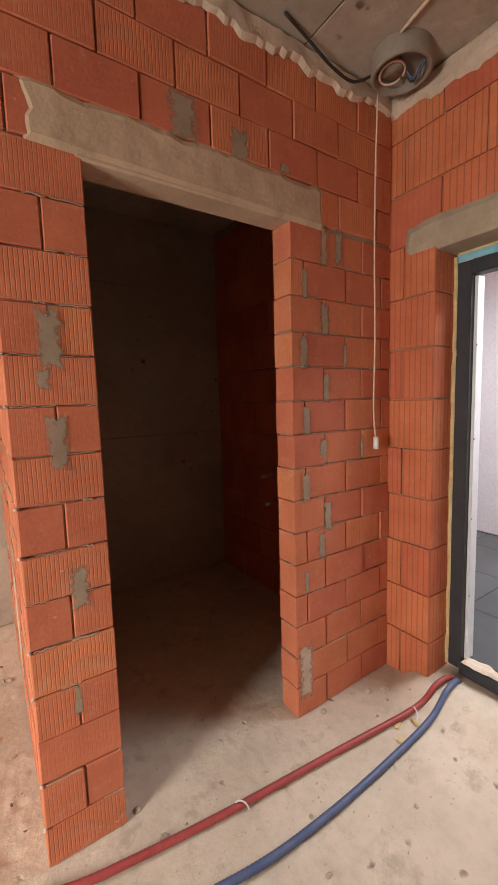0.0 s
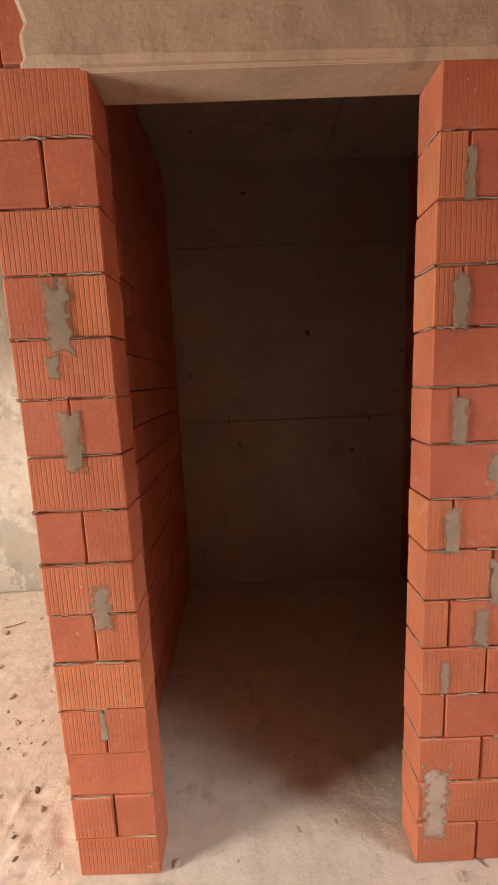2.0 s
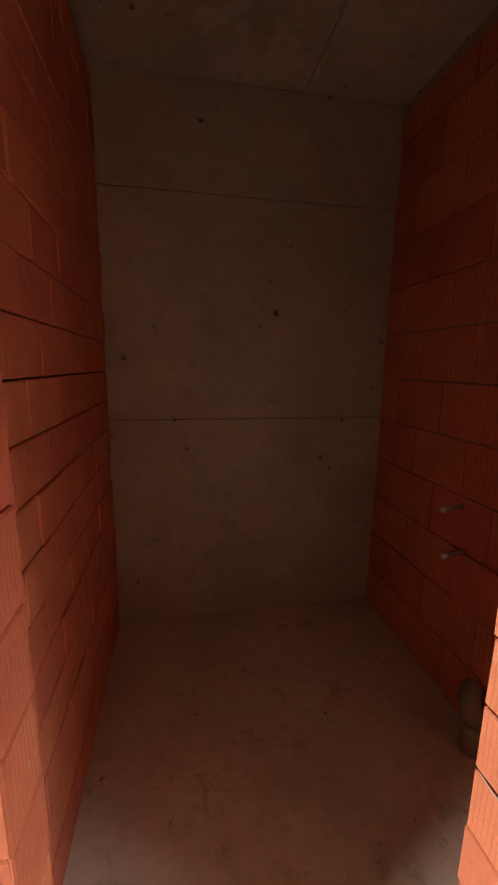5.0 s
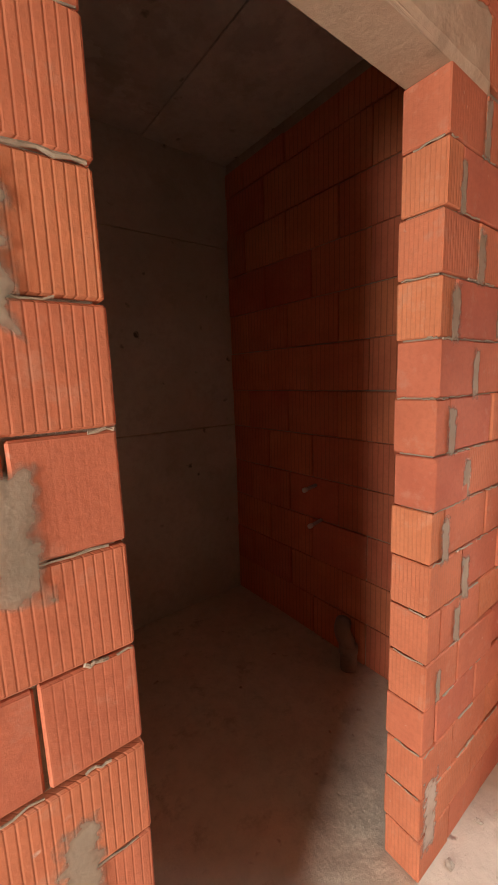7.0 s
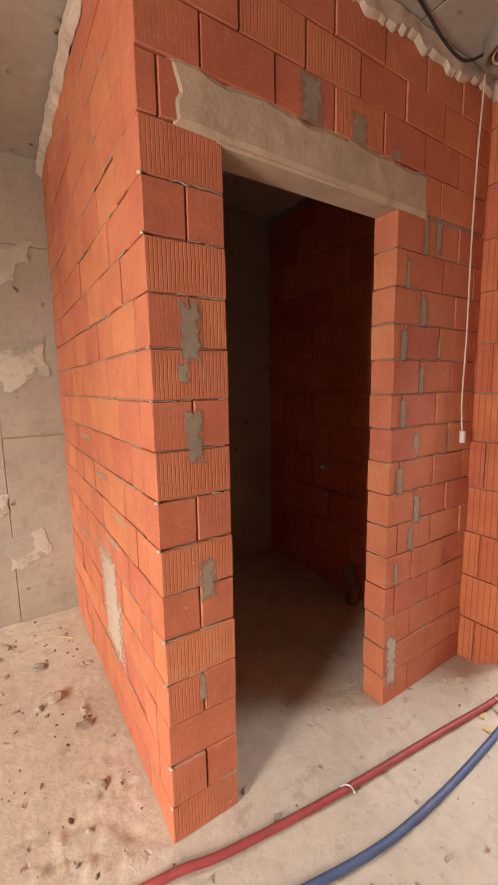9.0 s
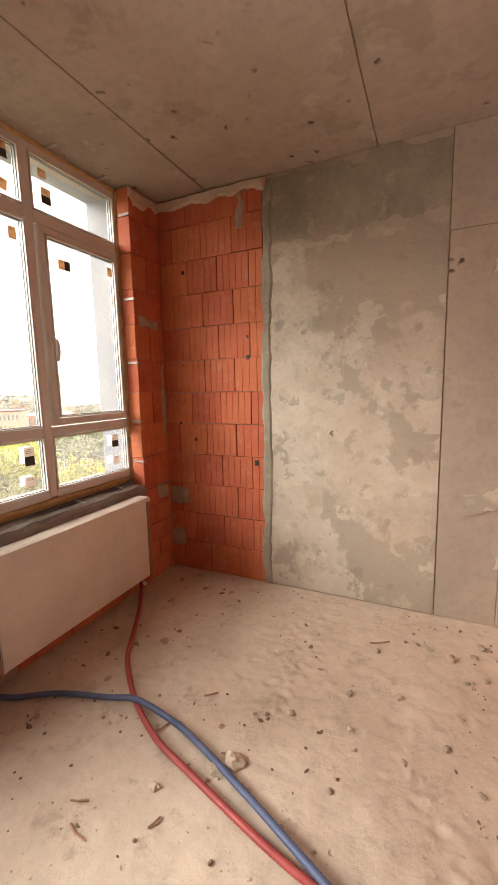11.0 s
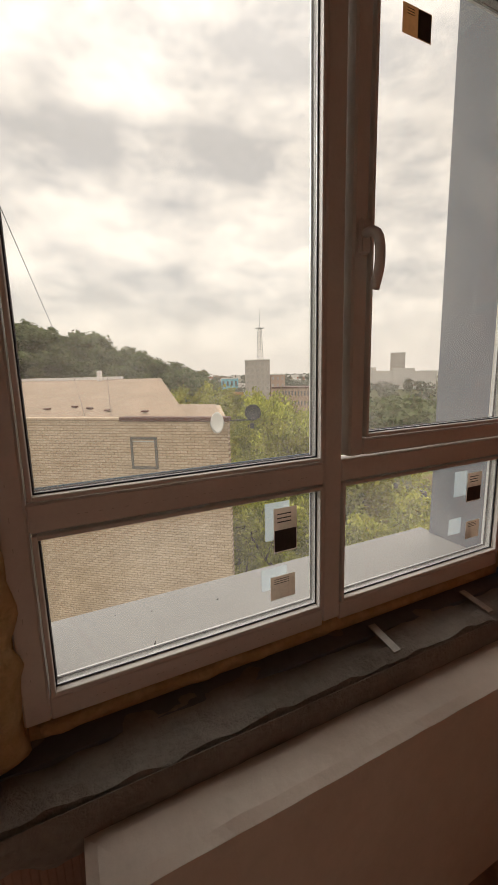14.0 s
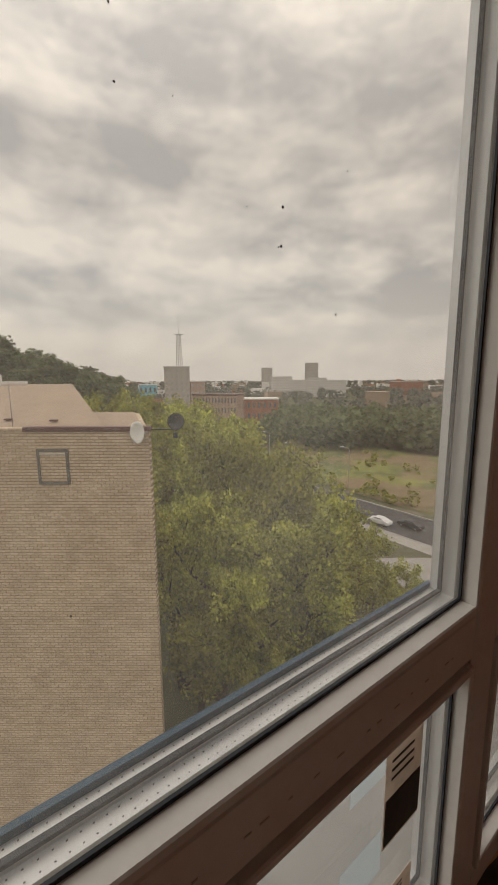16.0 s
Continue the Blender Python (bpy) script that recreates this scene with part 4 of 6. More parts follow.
for y in (0.92, 1.30):
    bm = box(-2.90, -2.80, y - 0.012, y + 0.012, 0.818, 0.821)
    bmesh.ops.rotate(bm, cent=(-2.9, y, 0.82), matrix=Matrix.Rotation(radians(9), 3, "Y"), verts=bm.verts[:])
    part("fixing_plate", bm, STEEL, window, "galvanised fixing strip")

STICKER = surface("pale_blue_sticker", (0.66, 0.76, 0.82), (0.60, 0.71, 0.79), 12, 60, 0.5, 0.1, 0.001, detail_mix=0.1)
papery(STICKER, 0.75)
st_n, st_l = STICKER.node_tree.nodes, STICKER.node_tree.links
st_clear, st_mix = st_n.new("ShaderNodeBsdfTransparent"), st_n.new("ShaderNodeMixShader")
st_mix.inputs["Fac"].default_value = 0.5  # thin see-through film
st_l.new(st_n["Material Output"].inputs["Surface"].links[0].from_socket, st_mix.inputs[1])
st_l.new(st_clear.outputs[0], st_mix.inputs[2])
st_l.new(st_mix.outputs[0], st_n["Material Output"].inputs["Surface"])
papery(PAPER)
papery(WHITEPAPER)

# glazing labels: paper with a dark printed half
def label(y0, y1, z0, z1, dark="", x=-2.9268, paper=PAPER, parent=None, tilt=0):
    ob = thing("glass_label", "small paper label stuck on the window glass", "label", (x, (y0 + y1) / 2, (z0 + z1) / 2), "labels on the window")
    w, h = (y1 - y0) / 2, (z1 - z0) / 2
    part("sheet", box(0, 0.0005, -w, w, -h, h), paper, ob)
    if dark:
        a, b, c, e = {"r": (0.05 * w, w * 0.96, -h * 0.94, h * 0.94), "b": (-w * 0.95, w * 0.95, -h * 0.95, 0.02 * h)}[dark]
        part("printed_field", box(0.0006, 0.0009, a, b, c, e), DARKINK, ob, "dark printed half")
    for k in range(3):
        part("print_line", box(0.0006, 0.0009, -w * 0.7, -w * (0.2 if dark == "r" else -0.5), h * (0.35 + 0.18 * k), h * (0.40 + 0.18 * k)), DARKINK, ob)
    ob.rotation_euler = (radians(tilt), 0, 0)
    return ob


label(0.18, 0.274, 2.336, 2.40, "r")
label(0.662, 0.709, 2.378, 2.445)
label(0.962, 1.053, 2.286, 2.346, "r", x=-2.9088)
label(1.38, 1.425, 2.34, 2.40, x=-2.9088)
label(0.63, 0.697, 2.79, 2.88, "b", tilt=3)
label(0.608, 0.682, 2.625, 2.685, tilt=-8)
label(0.896, 0.963, 2.648, 2.74, "b")
label(0.885, 0.94, 2.79, 2.84)
label(0.623, 0.689, 1.093, 1.207, "b", paper=WHITEPAPER)
label(0.612, 0.683, 0.968, 1.03, paper=WHITEPAPER)
label(1.327, 1.395, 1.108, 1.203, "b", paper=WHITEPAPER)
label(1.335, 1.40, 0.98, 1.04, paper=WHITEPAPER)
for y0, y1, z0, z1 in ((0.618, 0.69, 1.11, 1.21), (0.605, 0.68, 0.975, 1.035), (1.315, 1.375, 1.115, 1.20), (1.30, 1.36, 0.985, 1.04)):
    sticker = thing("glass_sticker", "pale blue film square stuck on the outer glass", "sticker", (-2.963, (y0 + y1) / 2, (z0 + z1) / 2), "blue squares on the outer glass")
    part("sheet", box(-0.0004, 0.0004, (y0 - y1) / 2, (y1 - y0) / 2, (z0 - z1) / 2, (z1 - z0) / 2), STICKER, sticker)
# faint factory print along the frame
PRINTGREY = surface("faded_print", (0.60, 0.56, 0.51), (0.54, 0.50, 0.46), 20, 90, 0.6, 0.05, 0.001)
for k in range(30):
    z = 0.95 + 0.066 * k + 0.01 * (k % 4 == 0)
    part("factory_print", box(FX1, FX1 + 0.0005, 0.0800, 0.0815, z, z + 0.005 + 0.003 * (k % 3)), PRINTGREY, window)
for k in range(22):
    y = 0.18 + 0.025 * k + 0.012 * (k % 5 == 0)
    part("factory_print", box(FX1 + 0.001, FX1 + 0.0015, y, y + 0.004 + 0.002 * (k % 3), 1.278, 1.2793), PRINTGREY, window)
    part("factory_print", box(FX1, FX1 + 0.0005, y, y + 0.004 + 0.002 * (k % 2), 0.885, 0.8863), PRINTGREY, window)
# specks of dirt on the big panes
rng = random.Random(5)
for k in range(110):
    ya, za = rng.uniform(0.14, 0.72), (rng.uniform(1.4, 2.4) if k < 94 else rng.uniform(0.93, 1.15))
    s = rng.uniform(0.0002, 0.0005) * (3.6 if k >= 103 else 1 if k % 4 else 1.4)
    part("dirt_speck", box(-2.9269, -2.9266, ya - s * rng.uniform(0.5, 1.6), ya + s, za - s, za + s * rng.uniform(0.8, 1.8), s * 0.5), DARKINK, window)

# radiator fittings
for y, dz in ((1.30, 0.0), (0.125, 0.0)):
    v = part("valve", local(tube([(-2.70, y, 0.15), (-2.70, y, 0.085), (-2.695, y, 0.05)], 0.016, 10), rad), BLACKWIRE, rad, "black valve body", True)
    part("valve_cap", local(tube([(-2.70, y, 0.10), (-2.655, y - 0.02, 0.10)], 0.013, 10), rad), PVC, v, "pale cap")
part("tape_strip", local(box(RX1 + 0.0095, RX1 + 0.0105, RY0 + 0.054, RY0 + 0.066, RZ0 + 0.01, RZ1 - 0.05), rad), FILM, rad)
part("bracket", local(box(RX0 - 0.010, RX0, 0.35, 0.38, 0.2, 0.7, 0.002), rad), STEEL, rad)
part("bracket", local(box(RX0 - 0.010, RX0, 1.12, 1.15, 0.2, 0.7, 0.002), rad), STEEL, rad)

# entrance frame
door = thing("door_1", "open entrance with a black steel door frame", "door", kind="structure")
DXA, DXB = 1.885, 1.955
part("jamb_post", box(DXA, DXB, -0.335, -0.268, 0.10, 2.14, 0.004), BLACKMETAL, door)
part("jamb_post", box(DXA, DXB, -1.235, -1.17, 0.10, 2.14, 0.004), BLACKMETAL, door)
part("head_rail", box(DXA, DXB, -1.17, -0.335, 2.075, 2.14, 0.004), BLACKMETAL, door)
part("threshold", box(DXA - 0.02, DXB, -1.17, -0.335, 0.085, 0.15, 0.004), BLACKMETAL, door)
part("edge_strip", box(DXA + 0.03, DXB + 0.02, -0.352, -0.336, 0.15, 2.07, 0.002), ALU, door, "bright metal strip")
part("film", ragged(-1.17, -0.262, 2.142, 2.182, 0.006, lambda u, v, d: (DXA + 0.01 - d, u, v), 61, 0.03, 0.006, "b"), BLUEFILM, door, "pale blue protective film")
bm = tube([(DXA + 0.005, -0.261, 0.1), (DXA + 0.005, -0.261, 1.1), (DXA + 0.005, -0.261, 2.17)], 0.011, 10, step=0.03)
for v in bm.verts:
    v.co += Vector((0, 1, 0)) * 0.006 * noise.noise(v.co * 14)
part("mounting_foam", bm, FOAM, door, "yellow mounting foam", True)
foam_head = tube([(DXA + 0.01, -0.27, 2.183), (DXA + 0.01, -1.2, 2.183)], 0.008, 8, step=0.05)
part("mounting_foam", foam_head, FOAM, door, "yellow mounting foam", True)
part("paper_scrap", ragged(-0.62, -0.36, 1.875, 1.93, 0.008, lambda u, v, d: (v, u, 0.152 + d + 0.012 * abs(noise.noise((u * 22, v * 30, 0)))), 66, 0.012, 0.02, "btlr"), GYPSUM, door, "crumpled beige paper on the threshold")
for z in (0.5, 0.9, 1.3, 1.75):
    part("rivet", tube([(DXA + 0.03, -0.3525, z), (DXA + 0.03, -0.3555, z)], 0.006, 8), STEEL, door)

# ceiling duct stub with wires, and the cable with its lamp holder
duct = thing("ceiling_duct", "grey round duct stub with loose wires under the ceiling", "duct", (1.545, -0.19, CEIL))
bm = bmesh.new()
N = 40
rings = [[bm.verts.new((r * math.cos(2 * math.pi * k / N), r * math.sin(2 * math.pi * k / N), z)) for k in range(N)] for r, z in ((0.125, 0.0), (0.125, -0.075), (0.118, -0.08), (0.108, -0.078), (0.104, -0.02), (0.0, -0.018))]
for a, b in zip(rings, rings[1:]):
    for k in range(N):
        f = (a[k], a[(k + 1) % N], b[(k + 1) % N], b[k])
        bm.faces.new(f)
bmesh.ops.remove_doubles(bm, verts=bm.verts[:], dist=1e-5)
bmesh.ops.recalc_face_normals(bm, faces=bm.faces[:])
part("stub", bm, DUCT, duct, "", True)
bm = tube([(0.055 * math.cos(a) - 0.02, 0.05 * math.sin(a) + 0.03, -0.06 - 0.01 * math.sin(a)) for a in [2 * math.pi * k / 24 for k in range(24)]], 0.005, 8)
part("wire_ring", bm, WIRE, duct, "pale coiled wire", True)
part("socket", tube([(-0.02, 0.03, -0.02), (-0.02, 0.03, -0.058)], 0.043, 20), DUCT, duct, "", True)
for k, (dx, dy) in enumerate(((0.05, -0.05), (0.07, -0.02), (0.04, -0.07))):
    part("wire", tube([(0.02, 0.0, -0.03), (0.03 + dx * 0.4, dy * 0.3, -0.085), (dx, dy, -0.075), (dx * 1.4, dy * 1.5, -0.02)], 0.0045, 8, step=0.01), BLUEPIPE if k != 1 else BLACKWIRE, duct, "dark loose wire", True)
cable = thing("hanging_cable", "thin pale cable with a white lamp holder on the brick wall", "cable", (1.59, -0.02, 0))
part("flex", tube([(-0.02, -0.03, 2.90), (-0.015, -0.015, 2.6), (-0.012, -0.008, 2.2), (-0.004, -0.006, 1.8), (-0.012, -0.006, 1.45), (0.0, -0.01, 1.31)], 0.0042, 8, step=0.05), WIRE, cable, "", True)
part("lamp_holder", tube([(0.0, -0.012, 1.315), (0.0, -0.013, 1.30), (0.0, -0.013, 1.275), (0.0, -0.013, 1.255)], 0.014, 12), PVC, cable, "white lamp holder", True)
ceiling_cable = thing("ceiling_cable", "pale cable clipped along the concrete ceiling", "cable", (0, 0, CEIL - 0.012))
part("flex", tube([(1.44, -0.26, 0), (1.41, -0.42, 0.003), (1.37, -0.7, 0.002), (1.40, -1.2, 0.003)], 0.007, 8, step=0.05), WIRE, ceiling_cable, "", True)
black_cable = thing("black_cable", "black cable looped along the top of the brick wall", "cable", (0, 0, 2.9))
part("flex", tube([(1.50, -0.10, 0.03), (1.40, -0.06, -0.02), (1.28, -0.05, -0.005), (1.14, -0.06, 0.03), (1.0, -0.08, 0.05)], 0.006, 8, step=0.03), BLACKWIRE, black_cable, "", True)

# bathroom outlets
for (y, z) in ((1.03, 0.955), (0.99, 0.755)):
    out = thing("water_outlet", "grey pipe stub poking out of the bathroom brick wall", "pipe", (ENTRY, y, z), "water outlets")
    part("stub", tube([(0.0, 0.0, 0.0), (-0.10, -0.015, -0.004)], 0.010, 10), STEEL, out, "", True)
    part("plug", tube([(-0.095, -0.014, -0.004), (-0.115, -0.017, -0.005)], 0.014, 10), PVC, out, "", True)
drain = thing("drain_pipe", "grey drain pipe elbow beside the bathroom wall", "pipe", (1.66, 0.76, 0))
part("elbow", tube([(0.0, -0.03, 0.0), (0.0, -0.03, 0.12), (0.01, 0.02, 0.19), (0.06, 0.05, 0.21)], 0.045, 16, step=0.02), DUCT, drain, "", True)
part("collar", tube([(0.0, -0.03, 0.10), (0.0, -0.03, 0.135)], 0.052, 16), DUCT, drain, "", True)

# rubble on the floor
def lump_mesh(seed, flat):
    bm = bmesh.new()
    bmesh.ops.create_icosphere(bm, subdivisions=2, radius=1.0)
    for v in bm.verts:
        v.co *= 1 + 0.45 * noise.noise(v.co * 1.3 + Vector((seed * 5, 0, 0))) + 0.2 * noise.noise(v.co * 3.1 + Vector((0, seed * 5, 0)))
        v.co.z *= flat
    return mesh_of("chunk", bm)


lumps = [lump_mesh(k, f) for k, f in enumerate((0.55, 0.7, 0.45, 0.8))]
for me in lumps:
    me.materials.append(DEBRIS)
rng = random.Random(21)
spots = [(-1.3, 1.4, 0.015), (-1.0, 1.3, 0.018), (-0.5, 1.45, 0.02), (-0.62, 1.38, 0.025), (-0.45, 1.55, 0.02), (-0.3, 1.25, 0.03), (-0.25, 0.95, 0.035), (-0.33, 0.92, 0.02), (-0.16, 0.7, 0.03), (-1.45, 0.36, 0.04), (-1.50, 0.30, 0.03),
         (1.55, -0.12, 0.02), (1.48, -0.08, 0.015), (1.2, -0.04, 0.015), (0.35, -0.12, 0.012), (0.3, 0.03, 0.014), (-2.2, 0.9, 0.02), (-2.3, 1.55, 0.016), (-2.55, 1.6, 0.02)]
for _ in range(70):
    spots.append((rng.uniform(-2.6, -0.05), rng.uniform(-0.6, 1.75), rng.uniform(0.004, 0.018)))
for _ in range(25):
    spots.append((rng.uniform(0.0, 1.7), rng.uniform(-0.7, -0.02), rng.uniform(0.004, 0.01)))
for x, y, s in spots:
    ob = new("mortar_chunk", lumps[rng.randrange(4)])
    tagged(ob, "crumb of dry grey mortar on the dusty floor", "rubble", "mortar crumbs on the floor")
    ob.matrix_world = Matrix.LocRotScale((x, y, floor_height(x, y) + s * 0.3), Euler((rng.uniform(-0.3, 0.3), rng.uniform(-0.3, 0.3), rng.uniform(0, 6.3))), (s * rng.uniform(0.8, 1.5), s, s))
bm = bmesh.new()
for _ in range(2600):
    x, y = rng.uniform(-2.7, 1.7), rng.uniform(-1.6, 1.78)
    if x > -0.02 and y > -0.02 and rng.random() < 0.85:
        continue
    s = rng.uniform(0.0012, 0.0045)
    m = Matrix.LocRotScale((x, y, floor_height(x, y) + s * 0.3), Euler((rng.uniform(0, 6), rng.uniform(0, 6), rng.uniform(0, 6))), (s * rng.uniform(0.7, 1.8), s, s))
    p = [bm.verts.new(m @ Vector(v)) for v in ((1, 0, -0.6), (-0.6, 0.9, -0.6), (-0.6, -0.9, -0.6), (0, 0, 1))]
    for f in ((0, 1, 3), (1, 2, 3), (2, 0, 3), (0, 2, 1)):
        bm.faces.new([p[i] for i in f])
DARKCRUMB = surface("dark_crumbs", (0.27, 0.19, 0.135), (0.19, 0.135, 0.10), 30, 120, 0.95, 0.7, 0.006)
crumbs = bmesh.new()
for _ in range(420):
    x, y = rng.uniform(-2.65, 0.0), rng.uniform(-0.9, 1.76)
    if noise.noise((x * 1.6, y * 1.6, 21)) < -0.05:
        continue
    s = rng.uniform(0.003, 0.009) * (1.6 if rng.random() < 0.1 else 1)
    m = Matrix.LocRotScale((x, y, floor_height(x, y) + s * 0.25), Euler((rng.uniform(-0.5, 0.5), rng.uniform(-0.5, 0.5), rng.uniform(0, 6))), (s * rng.uniform(0.8, 1.9), s, s * 0.6))
    lump = bmesh.ops.create_icosphere(crumbs, subdivisions=1, radius=1.0)["verts"]
    for v in lump:
        v.co = m @ (v.co * (1 + 0.5 * noise.noise(v.co * 2.0 + Vector((x * 50, y * 50, 0)))))
tagged(part("floor_crumbs", crumbs, DARKCRUMB), "dark crumbs of clay and mortar on the dusty floor", "rubble", kind="stuff")
tagged(part("floor_grit", bm, DEBRIS), "fine grit scattered over the concrete floor", "grit", kind="stuff")
for k, (x, y, a, ln) in enumerate(((-1.95, -0.02, 0.2, 0.07), (-1.88, -0.08, -0.4, 0.09), (-1.62, 0.02, 1.0, 0.05), (-1.05, 1.36, 0.3, 0.12), (-1.86, 0.33, 0.9, 0.1), (-1.75, 0.62, 0.5, 0.07))):
    tw = thing("twig", "thin dark sliver of wood lying on the floor", "debris", (x, y, floor_height(x, y) + 0.005), "slivers on the floor")
    part("sliver", tube([(0, 0, 0), (ln * 0.5 * math.cos(a), ln * 0.5 * math.sin(a), 0.004), (ln * math.cos(a + 0.2), ln * math.sin(a + 0.2), 0)], 0.004, 6), CARDBOARD, tw)
for k, (x, y, a) in enumerate(((1.42, -0.30, 0.3), (1.50, -0.34, 1.3), (1.36, -0.36, 2.0))):
    fb = new("foam_scrap", lumps[k])
    fb.data = lumps[k].copy()
    fb.data.materials.clear()
    fb.data.materials.append(FOAM)
    tagged(fb, "scrap of yellow foam beside the pipes", "debris", "foam scraps")
    fb.matrix_world = Matrix.LocRotScale((x, y, floor_height(x, y) + 0.006), Euler((0, 0, a)), (0.026, 0.016, 0.012))
for k, (x, y, a) in enumerate(((0.62, -0.2, 0.9), (-0.60, -0.02, 2.2), (1.53, -0.31, 2.6))):
    clip = thing("cable_tie", "white plastic tie looped round the pipe", "tie", (x, y, floor_height(x, y)), "plastic ties")
    part("strap", tube([(0.0, -0.03, 0.004), (0.0, -0.015, 0.035), (0.0, 0.012, 0.042), (0.0, 0.03, 0.02), (0.01, 0.04, 0.004)], 0.003, 6, step=0.01), PVC, clip, "", True)
    clip.rotation_euler = (0, 0, a)
stick = thing("yellow_stick", "thin yellow plastic strip on the dusty floor", "debris", (-0.13, 1.45, 0))
part("strip", box(-0.05, 0.05, -0.006, 0.006, 0.008, 0.013, 0.002), FOAM, stick)
stick.rotation_euler = (0, 0, -0.7)

# second window, added beyond the edge of the view to house the side lamp
window2_added = thing("window_2", "added white framed window, unseen, round the side daylight lamp", "window", kind="structure")
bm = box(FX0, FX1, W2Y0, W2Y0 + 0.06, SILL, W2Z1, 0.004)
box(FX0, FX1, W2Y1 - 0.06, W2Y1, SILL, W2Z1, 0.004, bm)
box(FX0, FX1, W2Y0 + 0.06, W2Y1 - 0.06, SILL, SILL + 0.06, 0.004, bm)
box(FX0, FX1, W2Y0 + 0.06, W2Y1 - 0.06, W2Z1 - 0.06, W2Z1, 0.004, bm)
part("frame", bm, PVC, window2_added)
pane2 = part("pane", box(-2.94, -2.934, W2Y0 + 0.06, W2Y1 - 0.06, SILL + 0.06, W2Z1 - 0.06), GLASS, window2_added, "clear dusty glass")
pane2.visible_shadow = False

# ---- outdoors ----
GROUND = -25.5


def out(x, y):
    """Lays the street plan out from the window at the drop that the building has."""
    return -2.74 + 1.2266 * (x + 2.74), 0.33 + 1.2266 * (y - 0.33)


GRASS = surface("town_ground", (0.085, 0.10, 0.045), (0.13, 0.125, 0.075), 0.035, 0.6, 0.95, 0.3, 0.2, c3=(0.20, 0.17, 0.125))
FIELD = surface("meadow_grass", (0.19, 0.20, 0.07), (0.25, 0.25, 0.075), 0.06, 1.2, 0.95, 0.5, 0.3, c3=(0.26, 0.19, 0.115))
stained(FIELD, ((0.05, 0.46, 0.08, 0.85, (0.22, 0.155, 0.10)), (0.12, 0.52, 0.05, 0.75, (0.10, 0.125, 0.045))))
ASPHALT = surface("asphalt", (0.085, 0.085, 0.088), (0.065, 0.065, 0.068), 0.3, 6, 0.9, 0.2, 0.02)
PAVING = surface("pale_paving", (0.42, 0.40, 0.37), (0.35, 0.33, 0.30), 0.4, 5, 0.9, 0.2, 0.02)
ROADPAINT = surface("road_paint", (0.6, 0.6, 0.58), (0.5, 0.5, 0.48), 2, 10, 0.8, 0.1, 0.01)
# tones hold yellowing leaves, and lit and shaded clumps put into the colour
LEAF = surface("leaves", (0.50, 0.49, 0.10), (0.20, 0.23, 0.055), 0.75, 4, 0.7, 0.1, 0.02, vary=0.25, detail_mix=0.4, c3=(0.42, 0.36, 0.07))
# distance haze is put into this paler leaf colour
HAZYLEAF = surface("hazy_far_leaves", (0.19, 0.195, 0.16), (0.155, 0.16, 0.135), 0.02, 0.3, 0.8, 0.1, 0.02)
LEAFDARK = surface("dark_leaves", (0.18, 0.205, 0.10), (0.125, 0.15, 0.075), 0.4, 3, 0.75, 0.1, 0.02, vary=0.2)
for leaf_mat in (LEAF, LEAFDARK, HAZYLEAF):
    leafy(leaf_mat)
BARK = surface("bark", (0.11, 0.085, 0.06), (0.07, 0.055, 0.04), 2, 14, 0.9, 0.6, 0.03)
ROOFFELT = surface("brown_roof_felt", (0.40, 0.31, 0.235), (0.34, 0.265, 0.20), 0.6, 5, 0.9, 0.2, 0.02)
FLASHING = surface("red_brown_flashing", (0.13, 0.055, 0.045), (0.10, 0.045, 0.04), 2, 10, 0.5, 0.2, 0.01)
WEATHERED = surface("weathered_wood", (0.20, 0.19, 0.18), (0.14, 0.135, 0.13), 4, 20, 0.85, 0.3, 0.01)
PINKWALL = surface("pink_render", (0.50, 0.36, 0.29), (0.44, 0.31, 0.25), 0.2, 2, 0.9, 0.1, 0.02)
REDWALL = surface("orange_brick_far", (0.44, 0.20, 0.125), (0.38, 0.17, 0.105), 0.2, 2, 0.9, 0.1, 0.02)
TOWERWALL = surface("grey_concrete_far", (0.52, 0.48, 0.44), (0.46, 0.425, 0.39), 0.1, 1, 0.9, 0.1, 0.02)
WHITEWALL = surface("pale_concrete_far", (0.76, 0.73, 0.70), (0.68, 0.65, 0.62), 0.1, 1, 0.9, 0.1, 0.02)
# paler than dark glass, with the haze of distance mixed into the colour
HAZEPANE = surface("hazy_far_window", (0.38, 0.36, 0.34), (0.44, 0.415, 0.39), 0.5, 2, 0.5, 0.05, 0.01)
DARKPANE = surface("dark_window", (0.14, 0.145, 0.15), (0.18, 0.185, 0.19), 0.5, 2, 0.3, 0.05, 0.01)
CARWHITE = surface("white_car_paint", (0.75, 0.75, 0.75), (0.7, 0.7, 0.7), 1, 10, 0.3, 0.02, 0.01, detail_mix=0.1)
CARDARK = surface("dark_car_paint", (0.03, 0.032, 0.036), (0.04, 0.042, 0.046), 1, 10, 0.3, 0.02, 0.01, detail_mix=0.1)
TYRE = surface("tyre_rubber", (0.02, 0.02, 0.02), (0.03, 0.03, 0.03), 4, 20, 0.8, 0.1, 0.01)
DISHWHITE = surface("white_dish", (0.75, 0.74, 0.72), (0.68, 0.67, 0.65), 2, 10, 0.5, 0.05, 0.01)


